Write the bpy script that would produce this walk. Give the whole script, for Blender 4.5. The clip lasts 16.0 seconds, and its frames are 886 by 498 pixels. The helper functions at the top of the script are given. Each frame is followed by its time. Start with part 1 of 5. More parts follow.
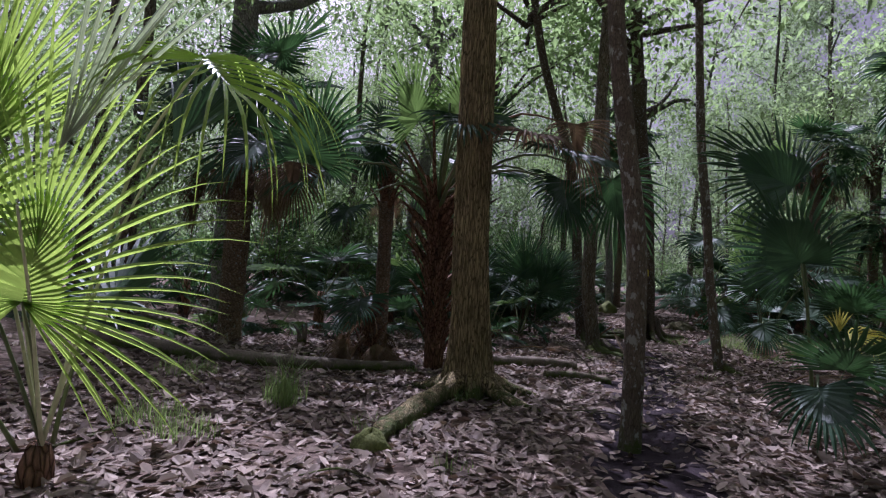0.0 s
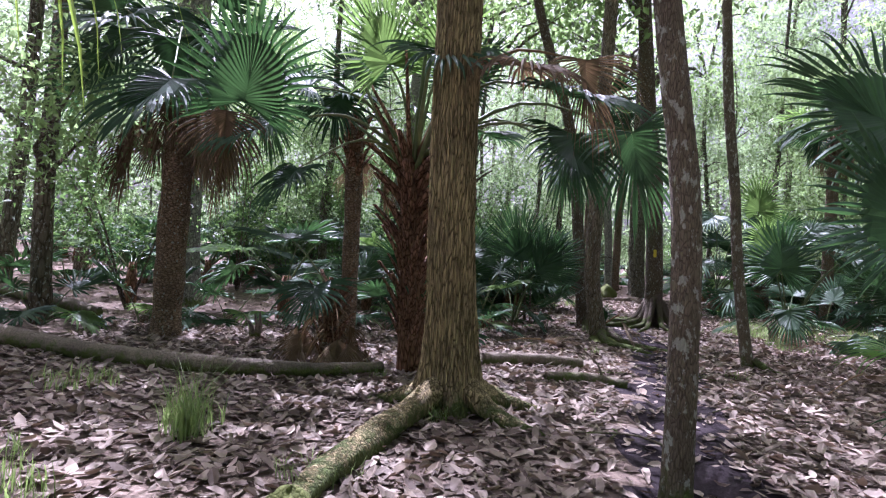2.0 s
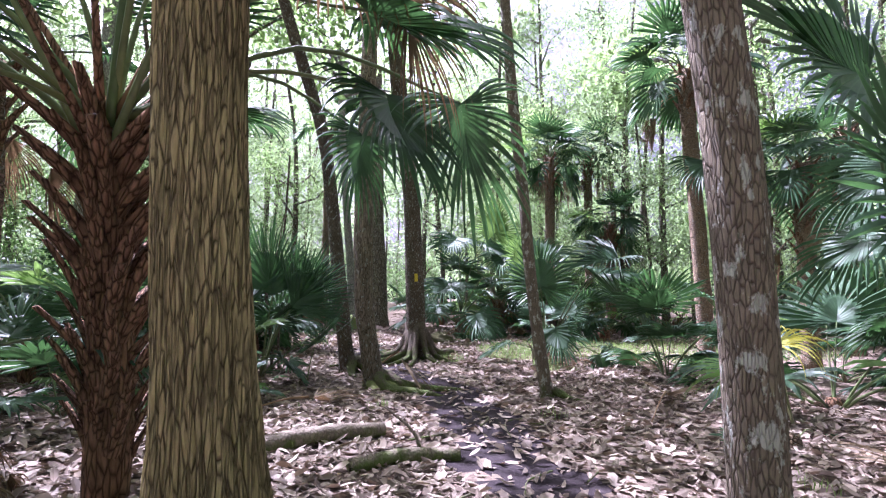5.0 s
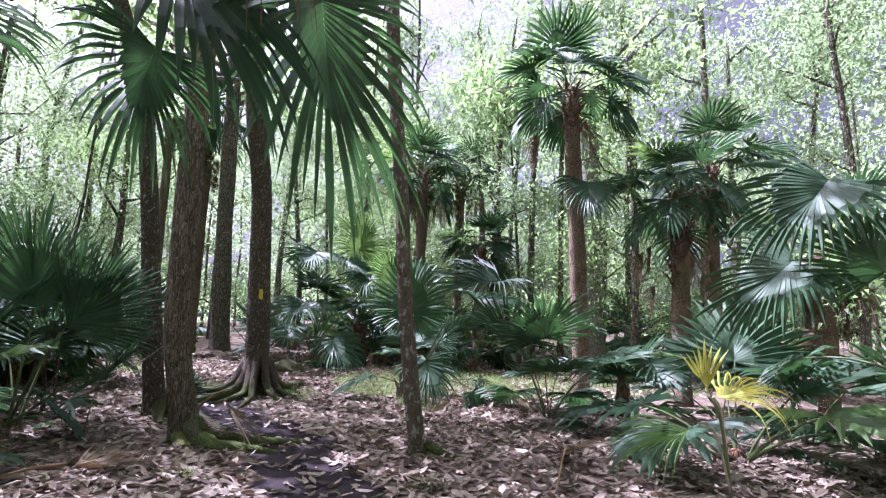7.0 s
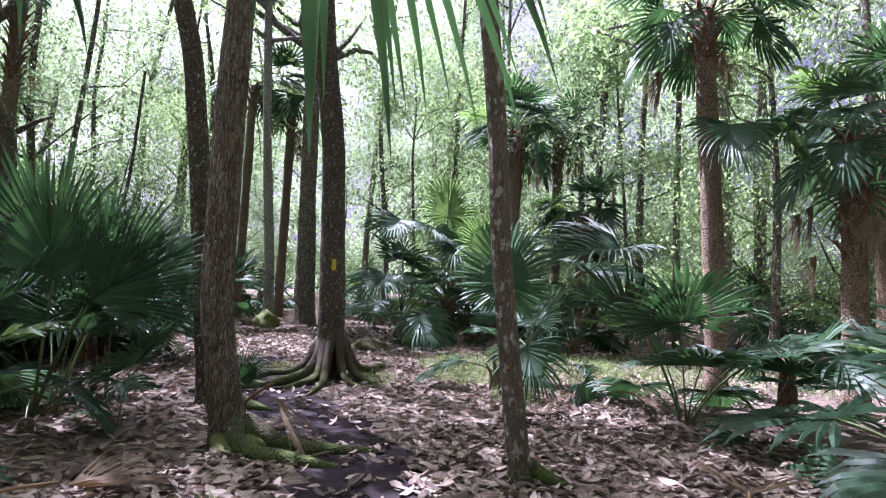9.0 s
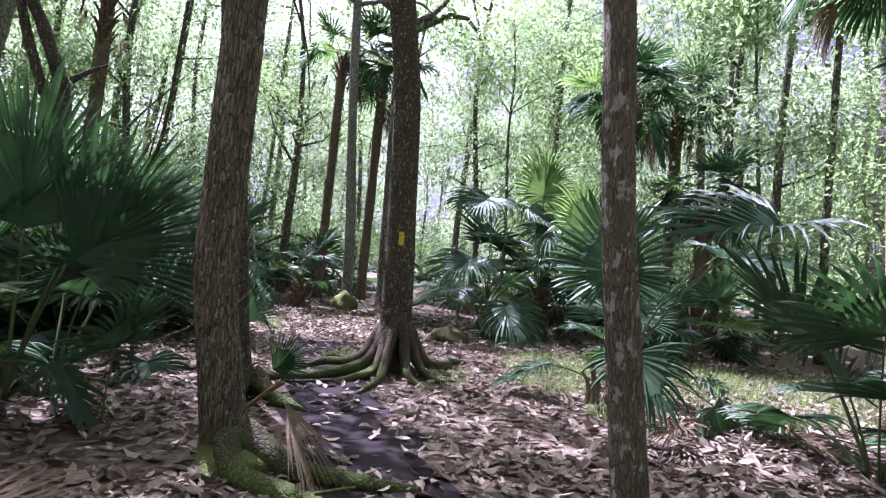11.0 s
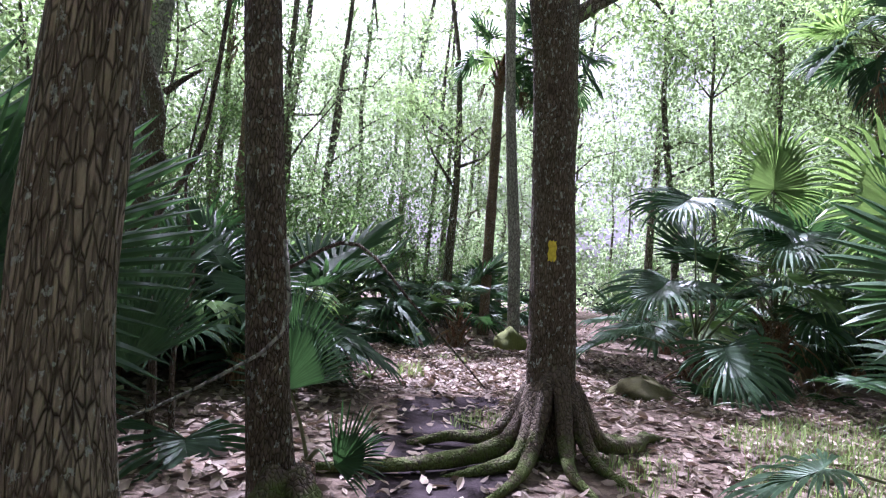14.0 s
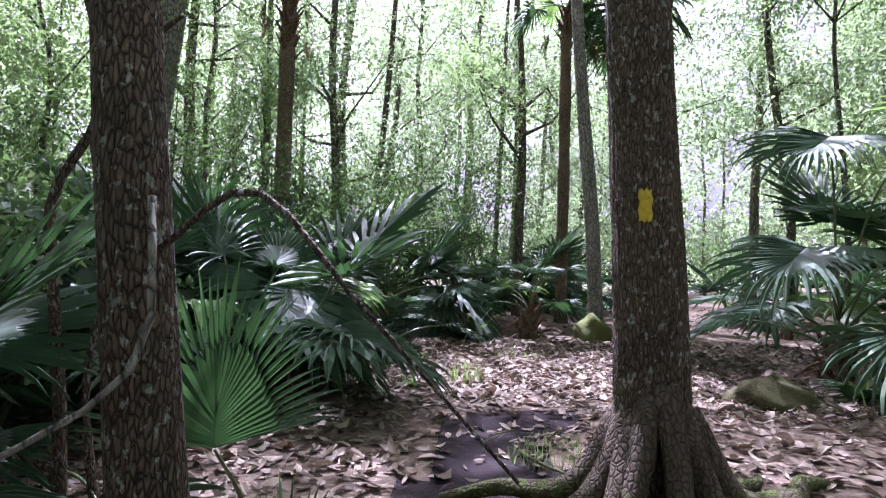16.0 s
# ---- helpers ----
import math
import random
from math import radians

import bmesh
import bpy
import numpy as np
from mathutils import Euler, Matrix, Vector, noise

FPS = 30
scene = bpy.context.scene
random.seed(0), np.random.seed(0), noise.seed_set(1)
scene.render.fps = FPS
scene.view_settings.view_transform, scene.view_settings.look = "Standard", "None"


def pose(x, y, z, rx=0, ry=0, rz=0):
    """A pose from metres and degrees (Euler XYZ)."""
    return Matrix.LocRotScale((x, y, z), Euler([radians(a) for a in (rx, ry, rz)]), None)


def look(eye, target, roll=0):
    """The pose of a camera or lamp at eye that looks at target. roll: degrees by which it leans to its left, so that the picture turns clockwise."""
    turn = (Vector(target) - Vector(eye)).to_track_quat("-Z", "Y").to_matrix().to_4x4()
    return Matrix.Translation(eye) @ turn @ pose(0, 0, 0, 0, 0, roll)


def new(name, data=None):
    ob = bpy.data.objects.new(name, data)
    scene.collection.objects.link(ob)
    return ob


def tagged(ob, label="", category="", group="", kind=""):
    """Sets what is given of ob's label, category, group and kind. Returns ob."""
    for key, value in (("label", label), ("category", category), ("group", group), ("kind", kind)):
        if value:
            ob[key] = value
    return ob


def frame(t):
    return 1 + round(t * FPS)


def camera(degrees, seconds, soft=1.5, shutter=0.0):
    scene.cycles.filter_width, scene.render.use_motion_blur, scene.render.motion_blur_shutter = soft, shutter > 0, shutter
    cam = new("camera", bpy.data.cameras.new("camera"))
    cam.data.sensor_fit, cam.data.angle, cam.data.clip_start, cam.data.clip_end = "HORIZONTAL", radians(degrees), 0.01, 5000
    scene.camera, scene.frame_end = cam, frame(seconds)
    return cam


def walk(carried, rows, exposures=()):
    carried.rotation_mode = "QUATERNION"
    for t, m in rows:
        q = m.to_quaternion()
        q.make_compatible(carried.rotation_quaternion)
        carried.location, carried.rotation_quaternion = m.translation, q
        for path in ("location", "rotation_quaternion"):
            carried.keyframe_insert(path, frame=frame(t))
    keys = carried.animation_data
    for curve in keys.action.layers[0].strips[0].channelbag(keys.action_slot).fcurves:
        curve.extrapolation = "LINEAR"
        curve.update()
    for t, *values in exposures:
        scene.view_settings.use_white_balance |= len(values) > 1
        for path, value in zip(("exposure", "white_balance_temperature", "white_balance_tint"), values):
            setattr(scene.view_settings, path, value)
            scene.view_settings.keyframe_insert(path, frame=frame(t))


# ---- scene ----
cam = camera(76.1, 16.0, 1.2)
METRES, EYE, TILT, LEAN, TURN = 14.6, 1.5, 0.0, 0.0, 0.0
ROWS = [
    (0.0, 0.0, 0.0, 0.0, -0.17, 2.4, -4.17),
    (0.5, 0.0028, 0.0317, -0.0021, -0.76, 1.7, -4.29),
    (1.0, 0.0074, 0.0609, -0.0015, -4.02, 1.53, -3.27),
    (1.5, 0.015, 0.0931, -0.0018, -2.84, 1.91, -2.68),
    (2.0, 0.0145, 0.1201, -0.0028, -0.93, 0.79, -3.91),
    (2.5, 0.0088, 0.1523, -0.0022, -3.73, 2.44, -1.03),
    (3.0, 0.0048, 0.1801, -0.0046, -3.14, 1.53, -0.75),
    (3.5, 0.002, 0.2132, -0.0059, -7.26, 2.27, -0.88),
    (4.0, -0.0029, 0.2437, -0.0065, -15.86, 1.17, -1.98),
    (4.5, -0.0047, 0.2674, -0.0042, -24.32, 2.83, -1.27),
    (5.0, 0.005, 0.2978, -0.0056, -28.7, 5.06, -0.39),
    (7.5, 0.0952, 0.4345, -0.0017, -43.83, 7.38, -2.6),
    (8.0, 0.1131, 0.4613, -0.0003, -41.48, 5.66, -3.45),
    (8.5, 0.1324, 0.4857, -0.0003, -37.07, 5.15, -2.55),
    (11.0, 0.2263, 0.6054, -0.0067, -23.93, 3.07, -5.73),
    (11.5, 0.2408, 0.6344, -0.0076, -20.52, 3.77, -3.61),
    (12.0, 0.2572, 0.6621, -0.0093, -16.26, 4.85, -3.78),
    (12.5, 0.2739, 0.6886, -0.0078, -11.83, 3.63, -2.55),
    (13.0, 0.2876, 0.719, -0.0062, -10.47, 5.28, -3.23),
    (13.5, 0.2995, 0.7453, -0.0056, -8.28, 4.25, -2.52),
    (14.0, 0.3126, 0.7758, -0.0043, -4.85, 4.66, -4.3),
    (14.5, 0.3213, 0.8076, -0.0058, -3.98, 4.23, -4.36),
    (15.0, 0.3274, 0.8377, -0.0027, -1.88, 3.99, -3.23),
    (15.5, 0.3375, 0.8694, -0.0012, 3.29, 4.8, -2.36),
    (16.0, 0.3424, 0.8971, -0.0025, 3.27, 2.77, -1.8),
]
walk(cam, [(t, pose(0, 0, EYE, TILT, LEAN, TURN) @ pose(METRES * x, METRES * y, METRES * z, 90 + pitch, roll, yaw)) for t, x, y, z, yaw, pitch, roll in ROWS],
     exposures=[(t, e, 5160, 38) for t, e in ((0, 0.24), (0.8, 0.55), (2.0, 1.55), (3.0, 2.2), (5.2, 2.1), (7.5, 1.78), (11, 1.83), (16, 1.82))])

# ---- light and sky ----
SUN_AZ, SUN_EL = -20.0, 57.0          # degrees to the right of +y, and above the horizon
TO_SUN = Vector((math.sin(radians(SUN_AZ)) * math.cos(radians(SUN_EL)),
                 math.cos(radians(SUN_AZ)) * math.cos(radians(SUN_EL)), math.sin(radians(SUN_EL))))
world = bpy.data.worlds.new("sky")
scene.world = world
world.use_nodes = True
sky = world.node_tree.nodes.new("ShaderNodeTexSky")
sky.sky_type, sky.sun_disc = "NISHITA", False
sky.sun_elevation, sky.sun_rotation = radians(SUN_EL), radians(SUN_AZ)
sky.air_density, sky.dust_density, sky.ozone_density = 0.15, 10.0, 0.1
back = world.node_tree.nodes["Background"]
world.node_tree.links.new(sky.outputs[0], back.inputs[0])
back.inputs[1].default_value = 0.09
lamp = bpy.data.lights.new("sun", "SUN")
lamp.energy, lamp.angle, lamp.color = 5.0, radians(0.55), (1.0, 0.95, 0.86)
sun = new("sun", lamp)
sun.matrix_world = look(TO_SUN * 60, (0, 0, 0))

# ---- materials ----
def material(name):
    m = bpy.data.materials.new(name)
    m.use_nodes = True
    t = m.node_tree
    return m, t, t.nodes["Principled BSDF"], t.nodes["Material Output"]


def node(t, kind, **values):
    n = t.nodes.new(kind)
    for k, v in values.items():
        n.inputs[k.replace("_", " ")].default_value = v
    return n


def ramp(t, source, stops):
    n = t.nodes.new("ShaderNodeValToRGB")
    while len(n.color_ramp.elements) < len(stops):
        n.color_ramp.elements.new(0.5)
    for e, (p, c) in zip(n.color_ramp.elements, stops):
        e.position, e.color = p, (*c, 1) if len(c) == 3 else c
    t.links.new(source, n.inputs[0])
    return n.outputs[0]


def mixed(t, fac, a, b, blend="MIX"):
    n = t.nodes.new("ShaderNodeMix")
    n.data_type, n.blend_type = "RGBA", blend
    for sock, v in ((n.inputs[0], fac), (n.inputs[6], a), (n.inputs[7], b)):
        if hasattr(v, "is_linked"):
            t.links.new(v, sock)
        elif isinstance(v, (int, float)):
            sock.default_value = v
        else:
            sock.default_value = (*v, 1)
    return n.outputs[2]


def coords(t, scale=(1, 1, 1)):
    c = t.nodes.new("ShaderNodeTexCoord")
    m = t.nodes.new("ShaderNodeMapping")
    m.inputs["Scale"].default_value = scale
    t.links.new(c.outputs["Object"], m.inputs["Vector"])
    return m.outputs[0]


def noise_of(t, vec, scale, detail=4.0, rough=0.6):
    n = node(t, "ShaderNodeTexNoise", Scale=scale, Detail=detail, Roughness=rough)
    t.links.new(vec, n.inputs["Vector"])
    return n.outputs["Fac"]


def bump(t, height, strength, distance, target):
    b = node(t, "ShaderNodeBump", Strength=strength, Distance=distance)
    t.links.new(height, b.inputs["Height"])
    t.links.new(b.outputs[0], target.inputs["Normal"])


def bark_material(name, dark, light, lichen=0.0, moss=0.0, scale=1.0, stretch=0.16, lichen_col=(0.36, 0.37, 0.32), depth=1.0, gap=0.09, furrow=0.0, spot=24):
    """Fissured bark: ridges drawn out along the stem, grey lichen patches, moss low on the stem."""
    m, t, p, _ = material(name)
    warp = node(t, "ShaderNodeTexNoise", Scale=3.5, Detail=3.0)
    v0 = coords(t, (1, 1, stretch))
    t.links.new(v0, warp.inputs["Vector"])
    add = node(t, "ShaderNodeMix")
    add.data_type = "VECTOR"
    add.inputs[0].default_value = 0.06
    t.links.new(v0, add.inputs[4])
    t.links.new(warp.outputs["Color"], add.inputs[5])
    plates = node(t, "ShaderNodeTexVoronoi", Scale=25.0 * scale)
    plates.feature = "DISTANCE_TO_EDGE"
    t.links.new(add.outputs[1], plates.inputs["Vector"])
    ridges = ramp(t, plates.outputs["Distance"], [(0.0, (1 - depth,) * 3), (gap, (1 - 0.4 * depth,) * 3), (2.6 * gap, (1, 1, 1))])
    if furrow:
        lines = noise_of(t, coords(t, (1, 1, 0.085)), furrow, 2.5, 0.55)
        lines = ramp(t, lines, [(0.38, (1, 1, 1)), (0.445, (0.6, 0.6, 0.6)), (0.475, (0, 0, 0)), (0.51, (0, 0, 0)), (0.545, (0.7, 0.7, 0.7)), (0.60, (1, 1, 1))])
        ridges = mixed(t, 0.65, ramp(t, plates.outputs["Distance"], [(0.0, (0.05,) * 3), (0.03, (0.35,) * 3), (0.10, (0.9,) * 3), (0.2, (1, 1, 1))]), lines, "MULTIPLY")
    worn = noise_of(t, coords(t, (1, 1, 0.5)), 9, 5, 0.7)
    ridges = mixed(t, ramp(t, worn, [(0.40, (0, 0, 0)), (0.66, (0.25, 0.25, 0.25))]), ridges, (1, 1, 1))
    fine = noise_of(t, coords(t, (1, 1, 0.16)), 55, 5, 0.75)
    broad = noise_of(t, coords(t), 2.6, 4)
    col = mixed(t, ridges, dark, light)
    col = mixed(t, 0.65, col, ramp(t, fine, [(0.3, (0.45, 0.45, 0.45)), (0.7, (1.3, 1.3, 1.3))]), "MULTIPLY")
    col = mixed(t, 0.6, col, ramp(t, broad, [(0.3, (0.6, 0.6, 0.6)), (0.7, (1.2, 1.2, 1.15))]), "MULTIPLY")
    if lichen:
        spots = noise_of(t, coords(t, (1, 1, 0.6)), spot, 5, 0.65)
        col = mixed(t, ramp(t, spots, [(0.62 - lichen * 0.12, (0, 0, 0)), (0.66 - lichen * 0.10, (1, 1, 1))]), col, lichen_col)
    if moss:
        c = t.nodes.new("ShaderNodeTexCoord")
        s = t.nodes.new("ShaderNodeSeparateXYZ")
        t.links.new(c.outputs["Object"], s.inputs[0])
        low = node(t, "ShaderNodeMapRange", From_Min=moss, From_Max=0.0)
        t.links.new(s.outputs[2], low.inputs["Value"])
        patch = noise_of(t, coords(t), 7, 5, 0.65)
        both = t.nodes.new("ShaderNodeMath")
        both.operation = "MULTIPLY"
        t.links.new(low.outputs[0], both.inputs[0])
        t.links.new(patch, both.inputs[1])
        col = mixed(t, ramp(t, both.outputs[0], [(0.30, (0, 0, 0)), (0.46, (1, 1, 1))]), col, (0.085, 0.11, 0.03))
    t.links.new(col, p.inputs["Base Color"])
    p.inputs["Roughness"].default_value = 0.9
    p.inputs["Specular IOR Level"].default_value = 0.25
    h = mixed(t, 0.35, ridges, fine)
    bump(t, h, 0.35 + 0.65 * depth, 0.04, p)
    return m


def leaf_material(name, dark, light, through_col, clear=0.4, rough=0.45, per="island", spec=0.4, blotch=None):
    """Leaves that let part of the light through; the tone varies from leaf to leaf."""
    m, t, p, out = material(name)
    if per == "island":
        r = t.nodes.new("ShaderNodeNewGeometry").outputs["Random Per Island"]
    else:
        r = t.nodes.new("ShaderNodeObjectInfo").outputs["Random"]
    col = ramp(t, r, [(0.0, dark), (1.0, light)])
    grain = noise_of(t, coords(t), 9, 4)
    col = mixed(t, 0.5, col, ramp(t, grain, [(0.3, (0.55, 0.55, 0.55)), (0.7, (1.25, 1.25, 1.2))]), "MULTIPLY")
    if per == "object":
        uv = t.nodes.new("ShaderNodeUVMap")
        sep = t.nodes.new("ShaderNodeSeparateXYZ")
        t.links.new(uv.outputs[0], sep.inputs[0])
        veins = ramp(t, sep.outputs[0], [(0.0, (1.5, 1.5, 1.3)), (0.12, (0.95, 0.95, 0.95)), (0.36, (0.72, 0.74, 0.76)), (0.5, (1.45, 1.45, 1.3)), (0.64, (0.8, 0.82, 0.84)), (0.88, (1.05, 1.05, 1.05)), (1.0, (1.5, 1.5, 1.3))])
        col = mixed(t, 0.85, col, veins, "MULTIPLY")
    if blotch:
        spots = noise_of(t, coords(t), 5, 4, 0.7)
        col = mixed(t, ramp(t, spots, [(0.60, (0, 0, 0)), (0.68, (1, 1, 1))]), col, blotch)
    t.links.new(col, p.inputs["Base Color"])
    p.inputs["Roughness"].default_value = rough
    p.inputs["Specular IOR Level"].default_value = spec
    tr = t.nodes.new("ShaderNodeBsdfTranslucent")
    t.links.new(mixed(t, 0.75, col, through_col), tr.inputs[0])
    mx = t.nodes.new("ShaderNodeMixShader")
    mx.inputs[0].default_value = clear
    t.links.new(p.outputs[0], mx.inputs[1])
    t.links.new(tr.outputs[0], mx.inputs[2])
    t.links.new(mx.outputs[0], out.inputs["Surface"])
    return m


BARK_OAK = bark_material("bark_furrowed_oak", (0.055, 0.042, 0.022), (0.47, 0.375, 0.195), moss=0.5, scale=1.3, stretch=0.14, depth=1.0, gap=0.055, furrow=19.0)
BARK_LICHEN = bark_material("bark_lichen", (0.065, 0.05, 0.038), (0.21, 0.17, 0.125), lichen=0.55, moss=0.5, scale=2.6, stretch=0.22, depth=0.75, lichen_col=(0.40, 0.40, 0.35), gap=0.06, spot=15)
BARK_DARK = bark_material("bark_dark", (0.03, 0.022, 0.018), (0.19, 0.145, 0.11), lichen=0.35, moss=0.2, scale=2.1, stretch=0.3, depth=0.95)
BARK_SHAG = bark_material("bark_shaggy", (0.03, 0.02, 0.014), (0.33, 0.27, 0.20), lichen=0.25, moss=0.35, scale=1.6, stretch=0.2, depth=1.0, gap=0.06, furrow=30.0)
BARK_GREY = bark_material("bark_grey", (0.10, 0.095, 0.085), (0.33, 0.31, 0.28), lichen=0.5, moss=0.7, scale=0.7, stretch=0.5)
BARK_FAR = bark_material("bark_far", (0.05, 0.04, 0.03), (0.20, 0.17, 0.13), lichen=0.4, scale=0.5, stretch=0.3)
BARK_PALM = bark_material("bark_palm", (0.08, 0.055, 0.038), (0.34, 0.245, 0.17), lichen=0.2, scale=0.7, stretch=1.8)
BOOT = bark_material("palm_boot", (0.06, 0.032, 0.02), (0.32, 0.18, 0.11), scale=0.9, stretch=0.25)
ROOT = bark_material("root_bark", (0.022, 0.017, 0.013), (0.13, 0.10, 0.075), moss=0.8, scale=1.2, stretch=0.6, depth=0.7)
MOSSY = bark_material("mossy_wood", (0.05, 0.065, 0.018), (0.15, 0.17, 0.05), moss=0.0, scale=1.3, stretch=0.9, depth=0.35)
STUMP_MOSS = bark_material("stump_moss", (0.03, 0.032, 0.014), (0.10, 0.095, 0.04), moss=0.0, scale=1.3, stretch=0.9, depth=0.4)
DEADWOOD = bark_material("dead_wood", (0.05, 0.04, 0.03), (0.22, 0.18, 0.14), moss=0.3, scale=0.9, stretch=0.7, depth=0.35)
LEAF = leaf_material("leaf_green", (0.045, 0.085, 0.022), (0.10, 0.16, 0.04), (0.44, 0.62, 0.24), 0.6)
# Darker copy of LEAF: understory shade put into the shrubs' leaf colour.
SHRUB_SHADE_LEAF = leaf_material("shrub_leaf_shaded", (0.032, 0.068, 0.024), (0.075, 0.13, 0.042), (0.26, 0.44, 0.12), 0.4, 0.4)
LEAF_FAR = leaf_material("leaf_green_far", (0.045, 0.085, 0.025), (0.10, 0.15, 0.045), (0.48, 0.64, 0.32), 0.6)
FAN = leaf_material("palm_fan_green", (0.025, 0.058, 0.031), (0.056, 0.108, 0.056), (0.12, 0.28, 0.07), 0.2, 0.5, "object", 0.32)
# Brighter copy of FAN: strong backlight put into the leaf colour.
FAN_BACKLIT = leaf_material("palm_fan_backlit", (0.10, 0.17, 0.035), (0.15, 0.23, 0.05), (0.55, 0.76, 0.12), 0.55, 0.4, "object", 0.5)
# Lighter copy of FAN with sunlight in its colour; strap plants share it.
FAN_LIT = leaf_material("palm_fan_lit_green", (0.055, 0.105, 0.035), (0.10, 0.165, 0.05), (0.32, 0.52, 0.12), 0.4, 0.45, "object", 0.4)
FAN_YELLOW = leaf_material("palm_fan_yellow", (0.46, 0.46, 0.09), (0.56, 0.55, 0.14), (0.75, 0.68, 0.12), 0.4, 0.5, "object", 0.3)
FAN_DEAD = leaf_material("palm_fan_dead", (0.09, 0.062, 0.04), (0.25, 0.19, 0.13), (0.30, 0.18, 0.08), 0.2, 0.8, "object", 0.15)
PETIOLE = leaf_material("palm_petiole", (0.05, 0.08, 0.03), (0.10, 0.12, 0.05), (0.10, 0.14, 0.04), 0.05, 0.4, "object", 0.5)
PETIOLE_DEAD = leaf_material("palm_petiole_dead", (0.12, 0.075, 0.045), (0.24, 0.16, 0.10), (0.2, 0.1, 0.05), 0.03, 0.7, "object", 0.2)
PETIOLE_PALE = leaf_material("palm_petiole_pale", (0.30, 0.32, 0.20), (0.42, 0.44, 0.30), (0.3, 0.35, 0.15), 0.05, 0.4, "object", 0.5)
# Sheen of sunlit leaf segments painted as a pale leaf colour.
FAN_SHEEN = leaf_material("palm_fan_sheen", (0.34, 0.40, 0.30), (0.48, 0.54, 0.44), (0.45, 0.55, 0.25), 0.35, 0.35, "object", 0.5)
GRASS = leaf_material("grass_blades", (0.07, 0.12, 0.035), (0.20, 0.27, 0.10), (0.36, 0.50, 0.14), 0.4, 0.5)
MOSS = leaf_material("green_moss", (0.05, 0.09, 0.015), (0.10, 0.16, 0.03), (0.15, 0.22, 0.04), 0.1, 0.95)
LITTER = leaf_material("fallen_leaves", (0.09, 0.066, 0.05), (0.42, 0.345, 0.28), (0.24, 0.15, 0.08), 0.10, 0.65, spec=0.2)

BLAZE, _t, _p, _ = material("yellow_paint")
_t.links.new(ramp(_t, noise_of(_t, coords(_t), 30, 4), [(0.3, (0.50, 0.38, 0.01)), (0.7, (0.78, 0.62, 0.03))]), _p.inputs["Base Color"])
_p.inputs["Roughness"].default_value = 0.6

SOIL, _t, _p, _ = material("soil_and_leaf_mould")
_v = coords(_t)
_cell = node(_t, "ShaderNodeTexVoronoi", Scale=13.0)
_t.links.new(_v, _cell.inputs["Vector"])
_n1, _n2 = noise_of(_t, _v, 0.8, 4), noise_of(_t, _v, 30, 5, 0.7)
_c = ramp(_t, _cell.outputs["Color"], [(0.1, (0.085, 0.062, 0.048)), (0.9, (0.30, 0.235, 0.185))])
_c = mixed(_t, ramp(_t, _n2, [(0.35, (0, 0, 0)), (0.65, (0.7, 0.7, 0.7))]), _c, (0.07, 0.052, 0.044))
_c = mixed(_t, ramp(_t, _n1, [(0.4, (0, 0, 0)), (0.7, (0.4, 0.4, 0.4))]), _c, (0.11, 0.082, 0.066))
_t.links.new(_c, _p.inputs["Base Color"])
_p.inputs["Roughness"].default_value = 1.0
_p.inputs["Specular IOR Level"].default_value = 0.1
bump(_t, mixed(_t, 0.5, _cell.outputs["Distance"], _n2), 0.8, 0.03, _p)
TRAIL, _t, _p, _ = material("trodden_dark_soil")
_v = coords(_t)
_n1, _n2 = noise_of(_t, _v, 3.0, 5), noise_of(_t, _v, 45, 5, 0.7)
_t.links.new(ramp(_t, mixed(_t, 0.5, _n1, _n2), [(0.35, (0.018, 0.014, 0.016)), (0.7, (0.058, 0.046, 0.050))]), _p.inputs["Base Color"])
_p.inputs["Roughness"].default_value = 1.0
_p.inputs["Specular IOR Level"].default_value = 0.08
bump(_t, _n2, 0.7, 0.02, _p)

# ---- builders ----
def lump(x, y, seed=0.0, scale=1.0):
    """Smooth pseudo-random value from -1 to 1 over the plan, for arrays too."""
    x, y = np.asarray(x) * scale, np.asarray(y) * scale
    return (np.sin(1.7 * x + 0.9 * y + seed) + np.sin(-1.1 * x + 2.3 * y + 1.7 * seed + 1)
            + np.sin(2.9 * x + 1.3 * y - 0.6 * seed + 2 + np.sin(1.3 * y)) + np.sin(0.7 * x - 3.1 * y + 2.2 * seed)) / 4


TRAIL_LINE = [(1.9, -6), (1.6, 0), (1.6, 4), (2.5, 7), (3.7, 10), (4.7, 13), (4.9, 15.5), (5.1, 18), (5.9, 20.5), (7.0, 22.5), (9.5, 26), (12, 34)]


def trail_x(y):
    return np.interp(y, [p[1] for p in TRAIL_LINE], [p[0] for p in TRAIL_LINE])


def ground_z(x, y):
    x, y = np.asarray(x, float), np.asarray(y, float)
    u = np.clip(y - 14, 0, 18)
    v = np.clip(x - 12, 0, 20)
    w = np.clip(-4 - x, 0, 20)
    z = 0.043 * u * u / (u + 6) + 0.03 * v * v / (v + 3) + 0.02 * w - 0.05
    z = z + 0.05 * lump(x, y, 3, 0.45) * np.clip(np.abs(x - trail_x(y)) - 0.5, 0, 2) / 2 + 0.012 * lump(x, y, 7, 2.3)
    return z - 0.03 * np.exp(-((x - trail_x(y)) / 0.45) ** 2)


def gz(x, y):
    return float(ground_z(x, y))


